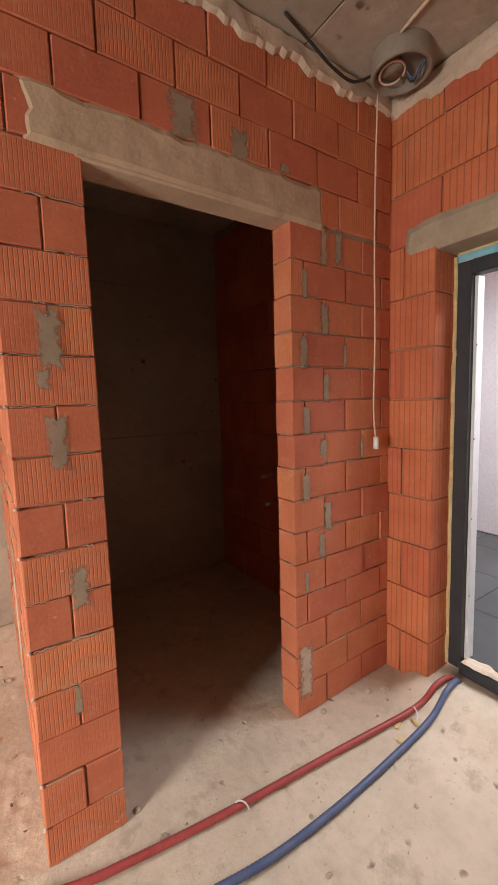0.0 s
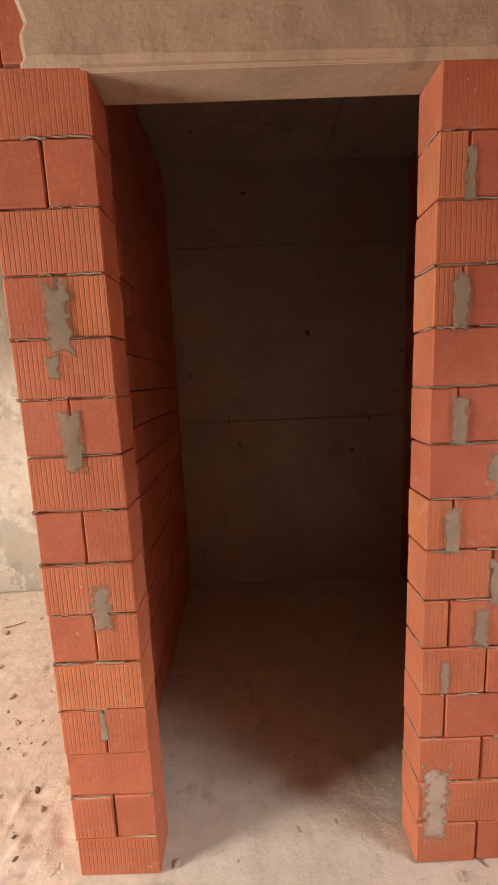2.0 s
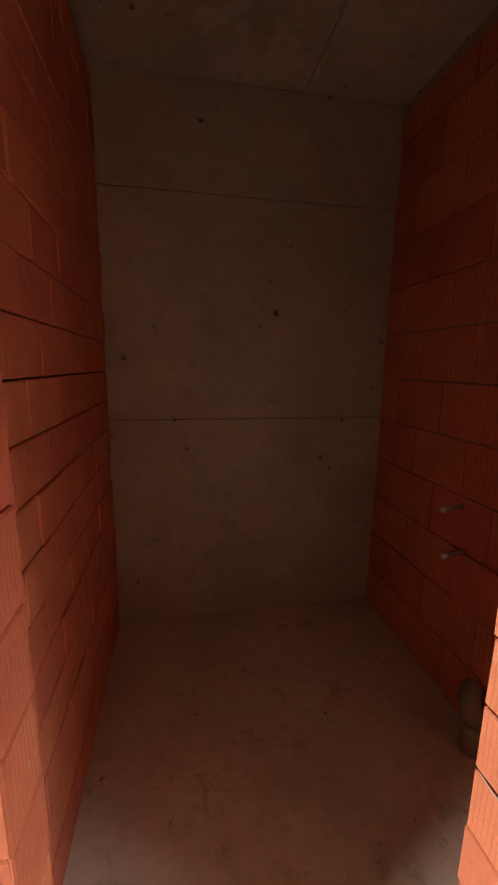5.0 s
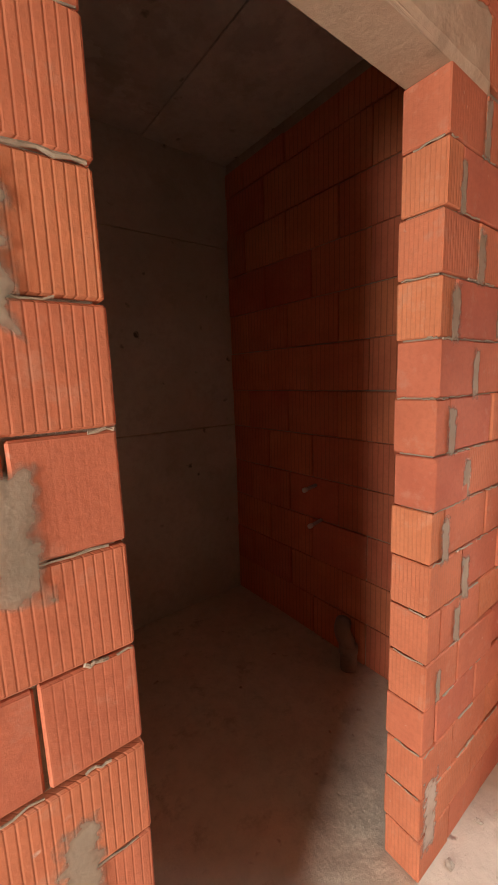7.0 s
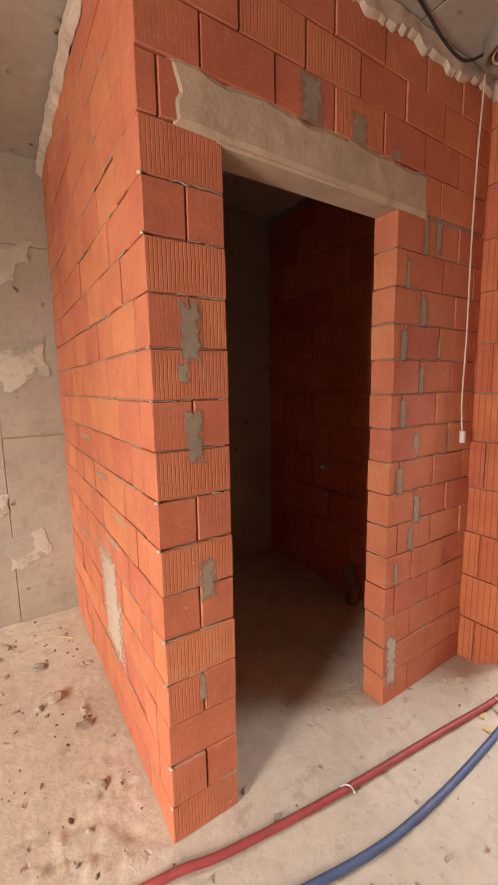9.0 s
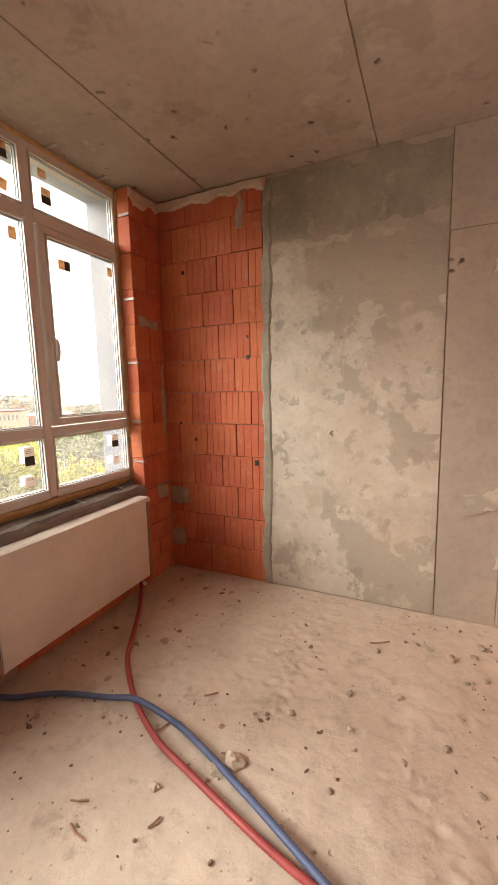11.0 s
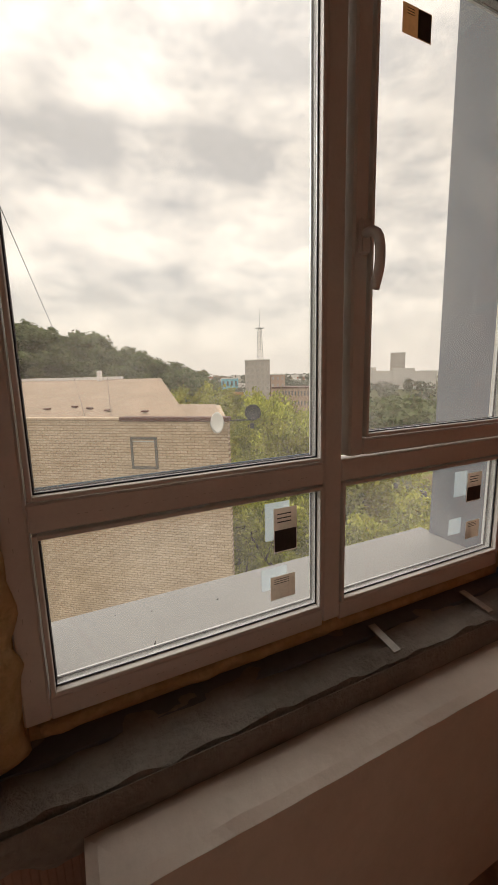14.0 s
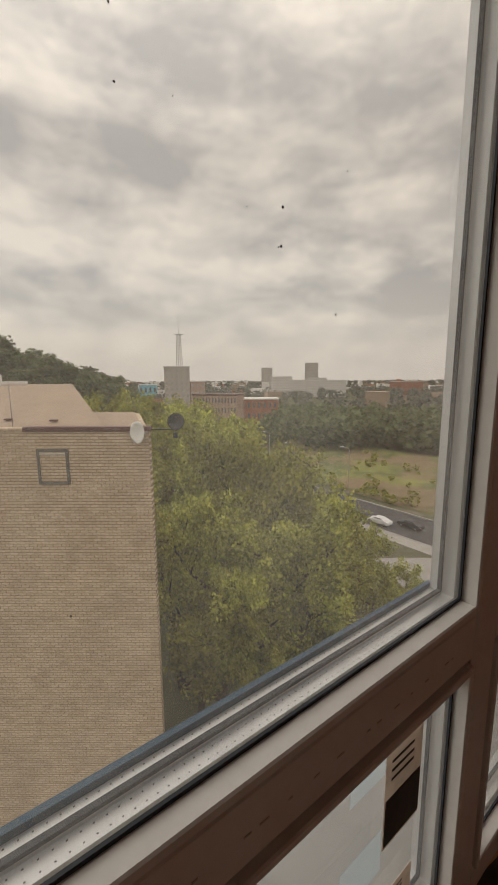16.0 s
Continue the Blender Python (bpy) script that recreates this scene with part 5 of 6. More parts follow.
def brick_facade():
    """White sand-lime brick, told apart by its joints in relief."""
    m = surface("sand_lime_brick", (0.72, 0.575, 0.435), (0.61, 0.485, 0.365), 0.5, 7, 0.9, 0.2, 0.01)
    n, l = m.node_tree.nodes, m.node_tree.links
    b = n["Principled BSDF"]
    co, mp, tx = n.new("ShaderNodeTexCoord"), n.new("ShaderNodeMapping"), n.new("ShaderNodeTexBrick")
    mp.inputs["Rotation"].default_value = (radians(90), 0, 0)
    l.new(co.outputs["Object"], mp.inputs["Vector"])
    l.new(mp.outputs["Vector"], tx.inputs["Vector"])
    for k, v in (("Scale", 1.0), ("Brick Width", 0.40), ("Row Height", 0.145), ("Mortar Size", 0.016), ("Mortar Smooth", 0.3), ("Bias", 0.0)):
        tx.inputs[k].default_value = v
    tx.inputs["Color1"].default_value, tx.inputs["Color2"].default_value = (1, 1, 1, 1), (0.80, 0.78, 0.75, 1)
    tx.inputs["Mortar"].default_value = (0.46, 0.42, 0.38, 1)
    mul = n.new("ShaderNodeMixRGB")
    mul.blend_type, mul.inputs["Fac"].default_value = "MULTIPLY", 1.0
    old = b.inputs["Base Color"].links[0].from_socket
    l.new(old, mul.inputs["Color1"])
    l.new(tx.outputs["Color"], mul.inputs["Color2"])
    l.new(mul.outputs["Color"], b.inputs["Base Color"])
    return m


SANDLIME = brick_facade()

bm = bmesh.new()
for x in range(-40, 41):
    for y in range(-40, 41):
        bm.verts.new((math.copysign(abs(x) ** 2.25, x), math.copysign(abs(y) ** 2.25, y), GROUND - 0.05))
bm.verts.ensure_lookup_table()
for i in range(80):
    for j in range(80):
        bm.faces.new([bm.verts[a] for a in (i * 81 + j, (i + 1) * 81 + j, (i + 1) * 81 + j + 1, i * 81 + j + 1)])
structure("ground", bm, GRASS, "grassy town ground reaching the horizon", "ground")
structure("road", box(-300, 140, 60.27, 71.56, GROUND - 0.03, GROUND + 0.0), ASPHALT, "grey asphalt road with worn white lines", "road")
for y0 in (59.97, 71.56):
    structure("kerb", box(-300, 140, y0, y0 + 0.3, GROUND - 0.03, GROUND + 0.14, 0.02), PAVING, "pale concrete kerb along the road", "kerb")
structure("pavement", box(-300, 140, 56.97, 59.97, GROUND - 0.04, GROUND + 0.10), PAVING, "pale pavement beside the road", "pavement")
for k in range(46):
    x = -190 + 6.5 * k
    structure("lane_mark", box(x, x + 3, 65.83, 66.01, GROUND, GROUND + 0.006), ROADPAINT, "worn white lane mark", "road")
bm = bmesh.new()
vsq = [bm.verts.new((x, y, GROUND + 0.02)) for x, y in (out(-31, 39.5), out(-26, 46.0), out(-15, 46.0), out(-19, 35.0))]
bm.faces.new(vsq)
structure("parking", bm, PAVING, "pale concrete yard among the trees", "ground")
bm = bmesh.new()
vsq = [bm.verts.new((*out(x, y), GROUND + 0.03 + z)) for x, y, z in ((-105, 64, 0), (-30, 60.5, 0), (20, 62, 0), (10, 120, 0.5), (-45, 108, 0.5), (-112, 102, 0.5))]
bm.faces.new(vsq)
structure("meadow", bm, FIELD, "rough green and brown meadow beyond the road", "ground")

# neighbouring building of sand-lime brick
house = thing("brick_building", "old pale sand-lime brick building with a felt roof", "building")
house.matrix_world = pose(-20.29, 7.61, -0.62, 0, 0, 52.3)
WALLZ = GROUND + 0.62
hw = part("wall", box(-24, 0, 0.0, 0.4, WALLZ, -0.16), SANDLIME, house)
part("wall", box(-24, -3.7, 9.4, 9.8, WALLZ, -0.16), SANDLIME, house)
bm = bmesh.new()
q = [bm.verts.new(p) for p in ((0, 0, WALLZ), (-0.4, 0.4, WALLZ), (-3.6, 9.6, WALLZ), (-3.2, 9.6, WALLZ), (0, 0, -0.16), (-0.4, 0.4, -0.16), (-3.6, 9.6, -0.16), (-3.2, 9.6, -0.16))]
for f in ((0, 3, 7, 4), (1, 5, 6, 2), (4, 7, 6, 5)):
    bm.faces.new([q[i] for i in f])
part("wall", bm, SANDLIME, house)
part("coping", box(-24, -5.95, -0.05, 0.42, -0.16, -0.02, 0.02), SANDLIME, house, "pale brick coping")
part("flashing", box(-5.95, 0.06, -0.08, 0.45, -0.20, 0.02, 0.015), FLASHING, house, "red-brown sheet-metal flashing")
bm = bmesh.new()
bm.faces.new([bm.verts.new(p) for p in ((-24, 0.4, -0.06), (-0.4, 0.4, -0.06), (-3.5, 9.4, -0.06), (-24, 9.4, -0.06))])
part("deck", bm, ROOFFELT, house, "flat felt roof deck")
bm = bmesh.new()
top = [(-24, 0.35, -0.02), (-2.3, 0.55, -0.02), (-7.3, 8.4, 1.95), (-24, 8.4, 1.95)]
low = [(x, y, -0.3) for x, y, z in top]
tv, lv = [bm.verts.new(p) for p in top], [bm.verts.new(p) for p in low]
bm.faces.new(tv)
for k in range(4):
    bm.faces.new([tv[k], lv[k], lv[(k + 1) % 4], tv[(k + 1) % 4]])
bmesh.ops.recalc_face_normals(bm, faces=bm.faces[:])
roof = part("roof", bm, ROOFFELT, house, "sloping brown felt roof")
part("ridge_cap", box(-24, -10.4, 8.3, 8.6, 1.9, 2.14, 0.02), WHITEWALL, roof, "pale ridge cap")
part("vent_post", box(-12.2, -11.9, 7.9, 8.2, 1.8, 2.6, 0.02), WHITEWALL, roof, "pale vent post")
for k, (x, y) in enumerate(((-9.0, 1.6), (-10.2, 1.9), (-11.8, 1.5), (-7.6, 1.2), (-5.2, 1.0))):
    part("patch", box(x, x + 0.35, y, y + 0.25, 0.24 * y - 0.06, 0.24 * y + 0.03, 0.02), FLASHING, roof)
bricked = part("blocked_window", box(-5.30, -3.97, -0.012, 0.1, -2.64, -1.12), SANDLIME, house, "window bricked up flush with the wall")
for a, b, c, e in ((-5.40, -5.27, -2.76, -1.02), (-4.02, -3.87, -2.76, -1.02), (-5.27, -4.02, -1.15, -1.02), (-5.27, -4.02, -2.76, -2.62)):
    part("frame_board", box(a, b, -0.06, 0.02, c, e, 0.01), WEATHERED, bricked, "weathered grey frame board")
part("frame_board", box(-5.27, -4.02, -0.05, 0.0, -1.30, -1.24, 0.01), ROADPAINT, bricked)


def dish_mesh(radius, depth, mat):
    bm = bmesh.new()
    rings = []
    for k in range(5):
        r = radius * k / 4
        rings.append([bm.verts.new((r * math.cos(a), r * math.sin(a), depth * (k / 4) ** 2)) for a in (2 * math.pi * j / 28 for j in range(28))])
    for a, b in zip(rings, rings[1:]):
        for j in range(28):
            bm.faces.new((a[j], a[(j + 1) % 28], b[(j + 1) % 28], b[j]))
    bmesh.ops.remove_doubles(bm, verts=bm.verts[:], dist=1e-4)
    bmesh.ops.solidify(bm, geom=bm.faces[:], thickness=0.015)
    return bm


def at_house(x, y, z):
    return house.matrix_world @ Vector((x, y, z))


dish = thing("satellite_dish", "white satellite dish at the corner of the brick building", "satellite dish", at_house(-0.35, -0.35, -0.22))
dish.rotation_euler = (radians(84), 0, radians(52.3 - 62 + 27))
part("reflector", dish_mesh(0.52, 0.12, DISHWHITE), DISHWHITE, dish, "", True)
part("feed_arm", tube([(0, -0.5, 0.1), (0, -0.25, 0.45), (0, -0.05, 0.55)], 0.02, 8), STEEL, dish)
part("mount", tube([(0, 0, 0), (0.05, 0, -0.35)], 0.035, 8), STEEL, dish)
dish2 = thing("dark_dish", "dark round dish on an arm beyond the roof corner", "satellite dish", at_house(1.25, 0.2, 0.22))
dish2.rotation_euler = (radians(80), 0, radians(52.3 + 12))
part("reflector", dish_mesh(0.40, 0.10, CARDARK), CARDARK, dish2, "", True)
part("arm", tube([(0, 0, -0.02), (-0.1, -0.35, -0.1), (-1.3, -0.32, -0.4)], 0.03, 8), CARDARK, dish2)
part("receiver", box(-0.14, 0.06, -0.78, -0.52, -0.1, 0.1, 0.02), CARDARK, dish2)

wire = thing("overhead_wire", "thin dark overhead wire running towards the hill", "wire", (-26.9, -1.3, 9.0))
part("strand", tube([(4.5, -0.3, -0.4 + 0.9), (0, 0, 0), (-37, 2.5, -4.1), (-75, 5.0, -8.3)], 0.02, 6), BLACKWIRE, wire)
for (a, b) in (((-6.6, 0.3, 0.05), (-11.4, 8.0, 2.5)), ((-8.2, 0.3, 0.05), (-13.5, 7.0, 2.2))):
    rw = thing("roof_wire", "thin black wire lying over the felt roof", "wire", at_house(*a), "wires on the roof")
    d = house.matrix_world.to_3x3() @ (Vector(b) - Vector(a))
    part("strand", tube([(0, 0, 0), tuple(d * 0.5), tuple(d)], 0.016, 6), BLACKWIRE, rw)


tops, spans = {}, {}


# trees: tapered trunk with limbs and a crown of small leaf clusters
def tree_thing(seed, height, width, leaf_mat, leaves, leaf, label):
    rng = random.Random(seed)
    ob = thing("tree", label, "tree")
    bm = bmesh.new()
    clumps = []

    def limb(p, d, r, length, level):
        pts = [p]
        for k in range(4):
            d = (d + Vector((rng.uniform(-0.25, 0.25), rng.uniform(-0.25, 0.25), rng.uniform(-0.05, 0.2)))).normalized()
            pts.append(pts[-1] + d * length / 4)
        rings = []
        for k, q_ in enumerate(pts):
            rr = r * (1 - 0.17 * k)
            s = d.cross(Vector((0.3, 0.9, 0.1))).normalized()
            t_ = s.cross(d)
            rings.append([bm.verts.new(q_ + rr * (math.cos(a) * s + math.sin(a) * t_)) for a in (2 * math.pi * j / 6 for j in range(6))])
        for a, b in zip(rings, rings[1:]):
            for j in range(6):
                bm.faces.new((a[j], a[(j + 1) % 6], b[(j + 1) % 6], b[j]))
        if level >= 1:
            clumps.extend((q_, 0.14 * width + 0.03 * width * rng.random()) for q_ in pts[2:])
        if level < 3:
            for k in range(4 if level else 7):
                q_ = pts[rng.randrange(2, 5)] if level else p + (pts[-1] - p) * rng.uniform(0.35, 1.0)
                a = rng.uniform(0, 6.3)
                out = Vector((math.cos(a), math.sin(a), rng.uniform(0.1, 0.9) if level < 2 else rng.uniform(-0.4, 0.7))).normalized()
                limb(q_, out, r * 0.5, length * rng.uniform(0.42, 0.62), level + 1)

    limb(Vector((0, 0, 0)), Vector((0, 0, 1)), height * 0.02, height * 0.62, 0)
    bmesh.ops.recalc_face_normals(bm, faces=bm.faces[:])
    part("trunk", bm, BARK, ob)
    verts, faces = [], []
    for _ in range(leaves):
        c, r = clumps[rng.randrange(len(clumps))]
        v = Vector((rng.gauss(0, 1), rng.gauss(0, 1), rng.gauss(0, 0.8)))
        q_ = c + v * r * 0.27
        if q_.z < height * 0.13:
            continue
        a, b = Vector((rng.gauss(0, 1), rng.gauss(0, 1), rng.gauss(0, 0.6))).normalized(), Vector((rng.gauss(0, 1), rng.gauss(0, 1), rng.gauss(0, 0.6)))
        b = (b - a * a.dot(b)).normalized()
        s = leaf * rng.uniform(0.6, 1.3)
        i = len(verts)
        verts += [q_ - a * s, q_ + b * s * 0.55, q_ + a * s, q_ - b * s * 0.55]
        faces.append((i, i + 1, i + 2, i + 3))
    me = bpy.data.meshes.new("crown")
    me.from_pydata(verts, [], faces)
    me.materials.append(leaf_mat)
    part("crown", me, None, ob)
    tops[seed] = sorted(v.z for v in verts)[int(len(verts) * 0.995)]
    spans[seed] = sorted(math.hypot(v.x, v.y) for v in verts)[int(len(verts) * 0.97)]
    return ob


near_label = "leafy green and yellowing tree below the window"
proto = [tree_thing(k, 15, 9, LEAF, 20000, 0.17, near_label) for k in (1, 2, 3)]
far_proto = [tree_thing(k, 13, 9, LEAFDARK, 4500, 0.36, "dark green tree on the wooded hill") for k in (11, 12)]
rng = random.Random(77)
NEAR = ((-24.5, 17.5, 18.2), (-31, 19.5, 22.0), (-27, 24, 17.5), (-33, 30, 15.0), (-20.5, 14.5, 16.0), (-18.5, 20.5, 13.5), (-24, 29, 12.5), (-37, 24, 21.3), (-43, 31, 17.0), (-40, 38, 13.0),
        (-30, 37, 10.0), (-23.5, 33, 9.0), (-50, 38, 15.0), (-46, 24, 23.6), (-55, 29, 23.2), (-62, 40, 17.5), (-68, 31, 24.0), (-58, 20, 24.3), (-70, 47, 14.5), (-80, 40, 21.5), (-85, 28, 24.3), (-96, 50, 17), (-16, 14.5, 12.0),
        (-52, 14, 24.2), (-75, 16, 24.8), (-100, 33, 20), (-15.5, 19, 10.5), (-19, 26, 10.0), (-26.5, 12.8, 19.0), (-31.5, 14.2, 21.0), (-22.3, 11.6, 14.0))
for k, (x, y, h) in enumerate(NEAR):
    src, s, w = proto[k % 3], h / tops[1 + k % 3], 0.34 * h / spans[1 + k % 3]
    ob = src if k < 3 else copy_thing(src, Matrix())
    ob.matrix_world = Matrix.LocRotScale((x, y, GROUND - 0.1), Euler((0, 0, rng.uniform(0, 6.3))), (w * rng.uniform(0.95, 1.15), w * rng.uniform(0.95, 1.15), s))
    tagged(ob, near_label, "tree", "trees round the road")


# wooded hill behind the brick building
def hill_z(x, y):
    d = ((x + 118) / 45) ** 2 + ((y + 18) / 52) ** 2
    return GROUND - 0.2 + 38 * (1 - math.exp(-1.5 * math.exp(-d)))


bm = bmesh.new()
g = [[bm.verts.new((-190 + 4 * i, -110 + 4 * j, hill_z(-190 + 4 * i, -110 + 4 * j) - 0.05)) for j in range(45)] for i in range(36)]
for i in range(35):
    for j in range(44):
        bm.faces.new((g[i][j], g[i + 1][j], g[i + 1][j + 1], g[i][j + 1]))
structure("hill", bm, GRASS, "wooded hill beyond the brick building", "ground")
count = 0
for k in range(110):
    x, y = rng.uniform(-128, -82), rng.uniform(-42, 38)
    h = rng.uniform(8.0, 12.5)
    src, s = far_proto[k % 2], h / tops[11 + k % 2]
    ob = src if k < 2 else copy_thing(src, Matrix())
    ob.matrix_world = Matrix.LocRotScale((x, y, hill_z(x, y) - 0.2), Euler((0, 0, rng.uniform(0, 6.3))), (s * 1.15, s * 1.15, s))
    tagged(ob, "dark green tree on the wooded hill", "tree", "trees on the hill")


# far buildings
def far_building(name, label, p, q_, depth, z1, wall_mat, rows, cols, roof_mat=None, pane_mat=None):
    """A block between two base corners p and q_, with its windows set into the front."""
    p, q_ = Vector((*p, GROUND)), Vector((*q_, GROUND))
    d = q_ - p
    w = d.length
    ob = thing(name, label, "building")
    ob.matrix_world = pose(p.x, p.y, GROUND, 0, 0, math.degrees(math.atan2(d.y, d.x)))
    h = z1 - GROUND
    part("wall", box(0, w, 0, depth, 0, h), wall_mat, ob)
    part("roof", box(-0.4, w + 0.4, -0.4, depth + 0.4, h, h + 0.7, 0.1), roof_mat or WHITEWALL, ob)
    cw, rh = w / cols, h / rows
    me = mesh_of("window", box(-cw * 0.22, cw * 0.22, -0.06, 0.1, -rh * 0.24, rh * 0.24))
    me.materials.append(pane_mat or DARKPANE)
    for i in range(cols):
        for j in range(rows):
            wd = part("window", me, None, ob)
            wd.location = (cw * (i + 0.5), 0, rh * (j + 0.5))
    return ob


far_building("office_building", "orange brick office building with rows of dark windows", (-172, 115.5), (-157, 135), 16, -9.0, REDWALL, 3, 9)
far_building("school_building", "long pink rendered building with rows of windows", (-178, 97), (-160, 111), 14, -6.3, PINKWALL, 4, 14, FLASHING)
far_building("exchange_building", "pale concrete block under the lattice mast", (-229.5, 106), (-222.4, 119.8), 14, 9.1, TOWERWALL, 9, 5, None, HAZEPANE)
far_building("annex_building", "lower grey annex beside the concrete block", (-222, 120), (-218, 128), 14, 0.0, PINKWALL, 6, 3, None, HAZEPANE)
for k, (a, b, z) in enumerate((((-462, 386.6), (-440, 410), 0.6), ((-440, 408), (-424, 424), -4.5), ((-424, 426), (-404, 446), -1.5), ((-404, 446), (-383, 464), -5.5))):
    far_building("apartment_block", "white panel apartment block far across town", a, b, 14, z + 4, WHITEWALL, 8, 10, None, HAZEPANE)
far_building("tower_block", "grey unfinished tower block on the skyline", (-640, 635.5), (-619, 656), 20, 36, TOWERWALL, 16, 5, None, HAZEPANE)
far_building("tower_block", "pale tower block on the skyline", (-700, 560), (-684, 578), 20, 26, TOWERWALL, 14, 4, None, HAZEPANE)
far_building("orange_block", "long orange building on the far edge of town", (-390, 583), (-347, 610), 25, -4, REDWALL, 5, 14)
far_building("blue_hall", "low blue hall among trees far off", (-420, 165), (-412, 182), 20, -4, BLUEFILM, 2, 4)
far_building("orange_hall", "low orange hall among trees far off", (-300, 92), (-296, 108), 14, -5, REDWALL, 2, 5)

# lattice mast
mast = thing("lattice_mast", "grey steel lattice mast on the concrete block", "mast", (-230, 117, 9.8))
base, topw, hh = 1.5, 0.8, 19.0
for sx in (-1, 1):
    for sy in (-1, 1):
        part("leg", tube([(sx * base, sy * base, 0), (sx * topw, sy * topw, hh)], 0.16, 5), STEEL, mast)
bm = bmesh.new()
for k in range(9):
    f0, f1 = k / 9, (k + 1) / 9
    w0, w1 = base + (topw - base) * f0, base + (topw - base) * f1
    for sx, sy, ex, ey in ((-1, -1, 1, -1), (1, -1, 1, 1), (1, 1, -1, 1), (-1, 1, -1, -1)):
        tube([(sx * w0, sy * w0, hh * f0), (ex * w1, ey * w1, hh * f1)], 0.09, 4, bm)
        tube([(sx * w1, sy * w1, hh * f1), (ex * w1, ey * w1, hh * f1)], 0.09, 4, bm)
part("bracing", bm, STEEL, mast)
part("platform", box(-2.1, 2.1, -2.1, 2.1, hh, hh + 0.5), STEEL, mast)
part("antenna", tube([(0, 0, hh), (0, 0, hh + 12.5)], 0.14, 6), STEEL, mast)

# street lamps and cars
def street_lamp(x, y, h, turn):
    ob = thing("street_lamp", "grey street lamp on a tall steel pole", "street lamp", (x, y, GROUND), "street lamps")
    part("pole", tube([(0, 0, 0), (0, 0, h * 0.6), (0, 0, h)], 0.09, 8), STEEL, ob)
    part("arm", tube([(0, 0, h), (-0.5, 0, h + 0.35), (-1.6, 0, h + 0.5)], 0.05, 6), STEEL, ob)
    part("head", box(-2.4, -1.5, -0.16, 0.16, h + 0.42, h + 0.60, 0.05), DISHWHITE, ob, "pale lamp head")
    ob.rotation_euler = (0, 0, turn)


street_lamp(*out(-82, 66.6), 9.6, 0.4)
street_lamp(*out(-52.4, 62.5), 10, 0.2)
street_lamp(*out(-66, 60.2), 9.6, 1.2)


def car(x, y, turn, paint, label):
    ob = thing("car", label, "car", (x, y, GROUND), "cars on the road")
    bm = bmesh.new()
    prof = ((-2.2, 0.35), (-2.25, 0.75), (-1.9, 0.95), (-1.2, 1.0), (-0.75, 1.42), (0.7, 1.45), (1.35, 1.05), (2.1, 0.9), (2.25, 0.6), (2.2, 0.35))
    sides = [[bm.verts.new((px, sy * (0.86 if pz < 1.1 else 0.68), pz)) for px, pz in prof] for sy in (-1, 1)]
    for k in range(len(prof)):
        j = (k + 1) % len(prof)
        bm.faces.new((sides[0][k], sides[0][j], sides[1][j], sides[1][k]))
    bm.faces.new(sides[0])
    bm.faces.new(sides[1][::-1])
    bmesh.ops.recalc_face_normals(bm, faces=bm.faces[:])
    part("body", bm, paint, ob)
    for sy in (-1, 1):
        part("side_window", box(-0.7, 0.75, sy * 0.76 - 0.03, sy * 0.76 + 0.03, 1.05, 1.36, 0.02), DARKPANE, ob)
        for px in (-1.35, 1.35):
            wheel = part("wheel", tube([(px, sy * 0.72, 0.32), (px, sy * 0.88, 0.32)], 0.32, 16), TYRE, ob)
            part("rim", tube([(px, sy * 0.87, 0.32), (px, sy * 0.89, 0.32)], 0.19, 12), STEEL, wheel)
    for px in (-2.26, 2.26):
        for sy in (-0.6, 0.6):
            part("light", box(px - 0.03, px + 0.03, sy - 0.15, sy + 0.15, 0.62, 0.76, 0.02), DISHWHITE, ob)
    ob.rotation_euler = (0, 0, turn)


car(*out(-37.0, 51.0), 0.03, CARWHITE, "white car driving on the road")
car(*out(-33.2, 53.2), 0.03, CARDARK, "dark estate car on the road")

# far woods and town as loose masses
def wood_mass(name, label, count, region, h0, h1, seed, mat, leaf):
    rng = random.Random(seed)
    verts, faces = [], []
    for _ in range(count):
        x, y = region(rng)
        h = rng.uniform(h0, h1)
        for _ in range(60):
            v = Vector((rng.gauss(0, 1), rng.gauss(0, 1), rng.gauss(0, 1))).normalized() * rng.uniform(0.5, 1.05)
            q_ = Vector((x, y, GROUND + h * 0.55)) + Vector((v.x * h * 0.5, v.y * h * 0.5, v.z * h * 0.48))
            a, b = Vector((rng.gauss(0, 1), rng.gauss(0, 1), rng.gauss(0, 0.7))).normalized(), Vector((rng.gauss(0, 1), rng.gauss(0, 1), rng.gauss(0, 0.7)))
            b = (b - a * a.dot(b)).normalized()
            s = leaf * h * rng.uniform(0.6, 1.3)
            i = len(verts)
            verts += [q_ - a * s, q_ + b * s * 0.7, q_ + a * s, q_ - b * s * 0.7]
            faces.append((i, i + 1, i + 2, i + 3))
    me = bpy.data.meshes.new(name)
    me.from_pydata(verts, [], faces)
    me.materials.append(mat)
    tagged(part(name, me, None), label, "trees", kind="stuff")


def bearing(rng, a0, a1, d0, d1):
    a, d = radians(rng.uniform(a0, a1)), math.sqrt(rng.uniform(d0 * d0, d1 * d1))
    return -2.7 - math.sin(a) * d, 0.3 + math.cos(a) * d


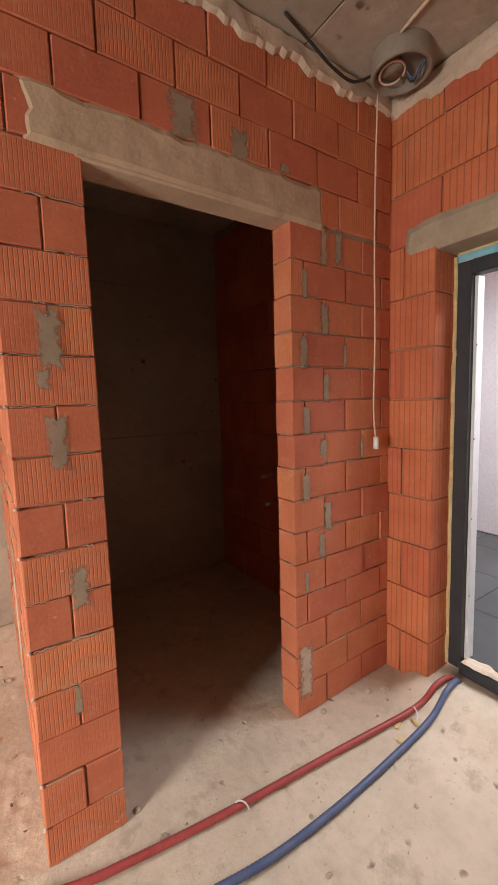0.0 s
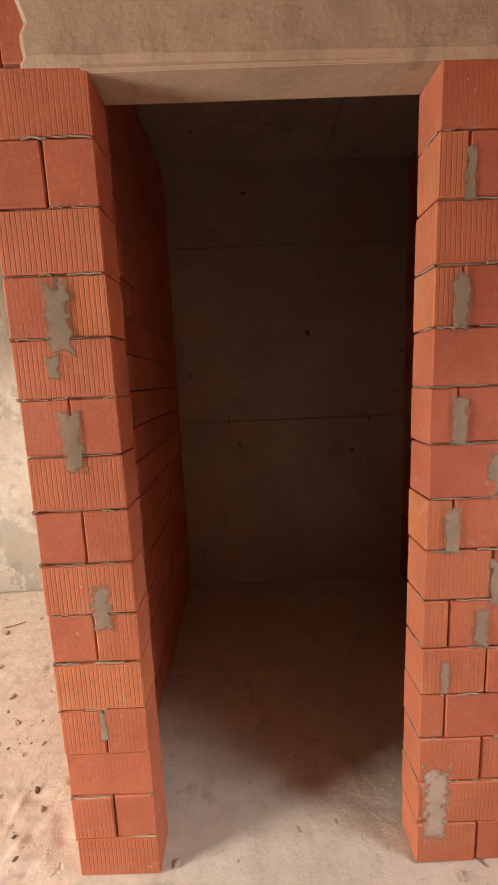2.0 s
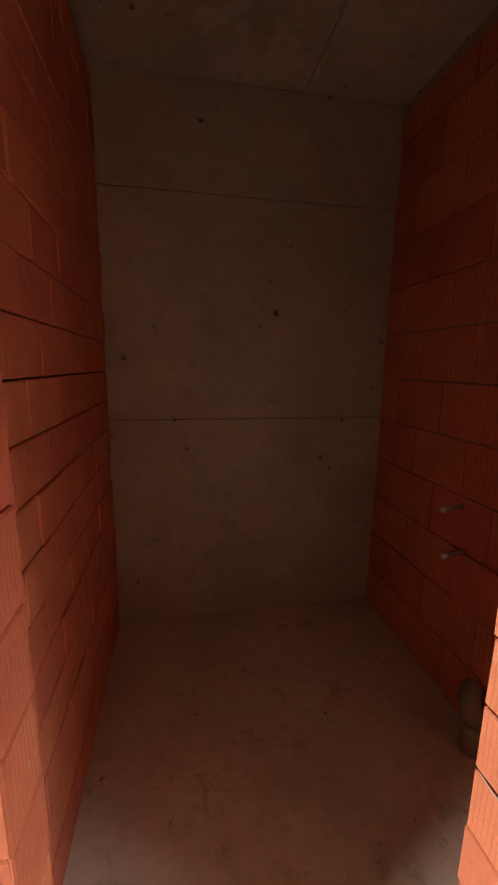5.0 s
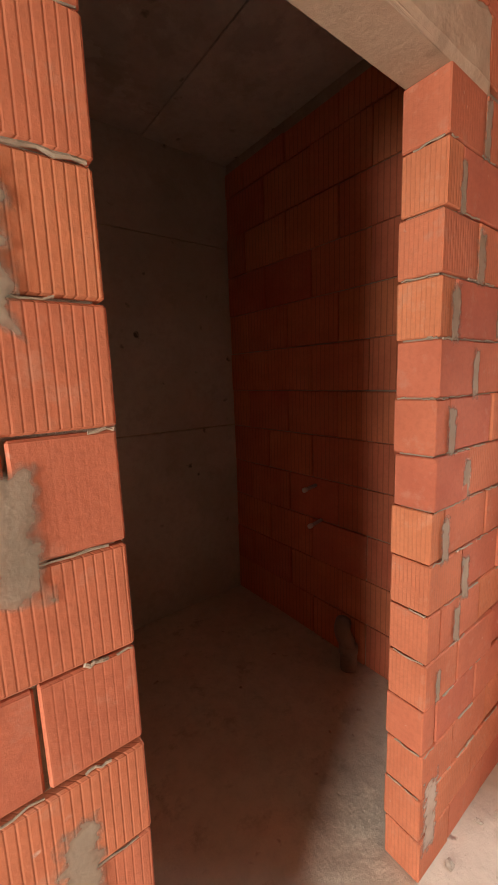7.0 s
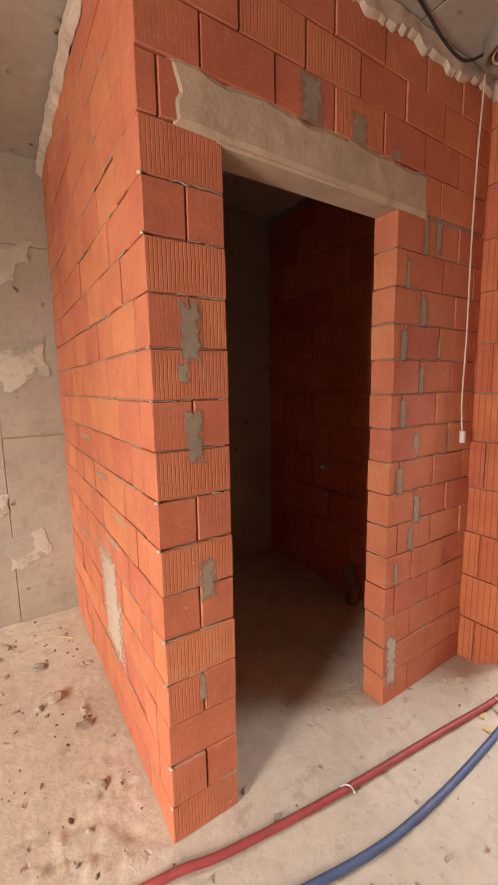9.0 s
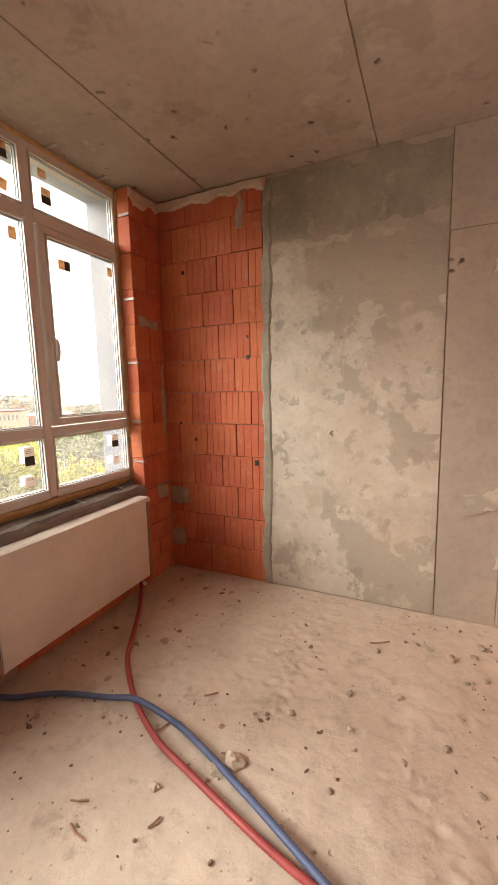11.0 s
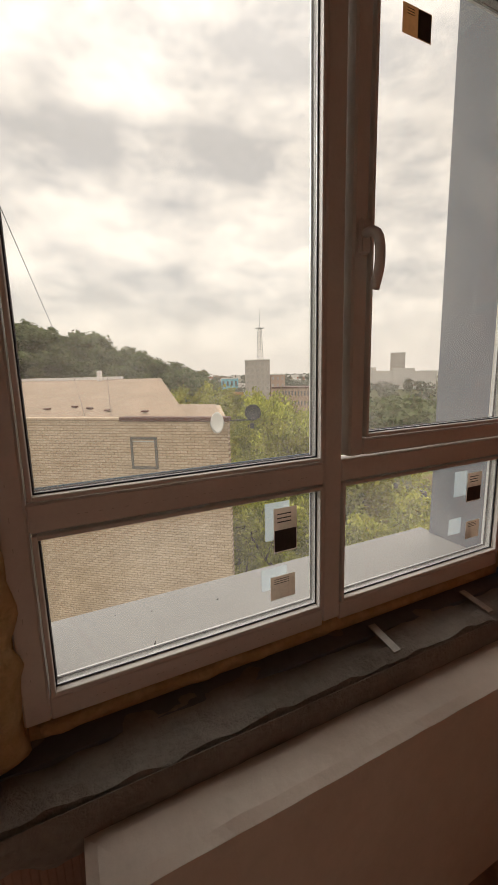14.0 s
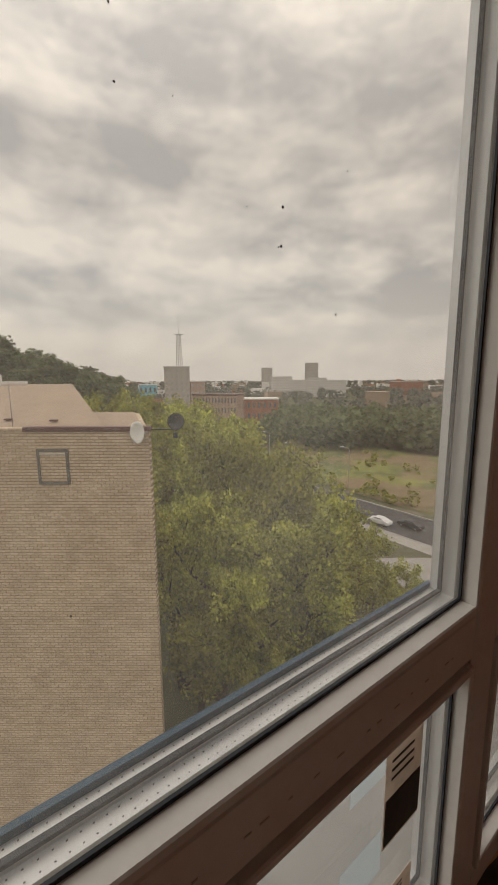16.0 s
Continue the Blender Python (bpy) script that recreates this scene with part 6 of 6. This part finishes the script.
wood_mass("meadow_bushes", "low green bushes round the meadow", 120, lambda r: out(r.uniform(-100, -20), r.uniform(60.5, 64) if r.random() < 0.5 else r.uniform(66, 100)), 1.0, 3.0, 3, LEAF, 0.15)
wood_mass("far_woods", "dense dark woods behind the meadow", 420, lambda r: bearing(r, 18, 51, 150, 235), 8, 14, 4, LEAFDARK, 0.11)
wood_mass("middle_woods", "green trees between the buildings", 330, lambda r: bearing(r, 52, 92, 125, 195), 6, 11, 5, LEAF, 0.10)
wood_mass("town_trees", "trees scattered through the far town", 900, lambda r: bearing(r, 5, 110, 230, 900), 8, 15, 6, HAZYLEAF, 0.13)
wood_mass("horizon_trees", "tree belts near the horizon", 700, lambda r: bearing(r, 0, 115, 900, 3200), 12, 20, 8, HAZYLEAF, 0.2)
rng = random.Random(9)
for mat, nm, lab, n_ in ((WHITEWALL, "far_town_pale", "pale houses of the far town", 260), (REDWALL, "far_town_brick", "brick houses of the far town", 120), (ROOFFELT, "far_town_roofs", "brown sheds of the far town", 160)):
    bm = bmesh.new()
    for _ in range(n_):
        x, y = bearing(rng, 0, 112, 260, 2600)
        d = math.hypot(x, y)
        w, l_, h = rng.uniform(8, 24) + d * 0.008, rng.uniform(8, 16), rng.uniform(5, 12) + (rng.random() < 0.25) * rng.uniform(4, 14)
        m = Matrix.LocRotScale((x, y, GROUND + h / 2), Euler((0, 0, rng.uniform(0, 3))), (w, l_, h))
        c = [bm.verts.new(m @ Vector((a - 0.5, b - 0.5, e - 0.5))) for a in (0, 1) for b in (0, 1) for e in (0, 1)]
        for f in ((0, 1, 3, 2), (4, 6, 7, 5), (0, 4, 5, 1), (2, 3, 7, 6), (1, 5, 7, 3)):
            bm.faces.new([c[i] for i in f])
    bmesh.ops.recalc_face_normals(bm, faces=bm.faces[:])
    tagged(part(nm, bm, mat), lab, "houses", kind="stuff")
hill_house = thing("hill_house", "small house with a pale metal roof on the hill", "house", (-98, 5.0, hill_z(-98, 5.0)))
part("wall", box(-2, 2, -2.4, 2.4, -1, 6.2), WHITEWALL, hill_house)
bm = bmesh.new()
pv = [bm.verts.new(p) for p in ((-2.3, -2.8, 6.2), (2.3, -2.8, 6.2), (2.3, 2.8, 6.2), (-2.3, 2.8, 6.2), (0, -2.8, 7.6), (0, 2.8, 7.6))]
for f in ((0, 4, 5, 3), (1, 2, 5, 4), (0, 1, 4), (2, 3, 5), (0, 3, 2, 1)):
    bm.faces.new([pv[i] for i in f])
part("roof", bm, LEDGE, hill_house, "pale metal roof")

# ---- bricks and blocks, laid last ----
for job in pending_walls:
    lay_bricks(*job)
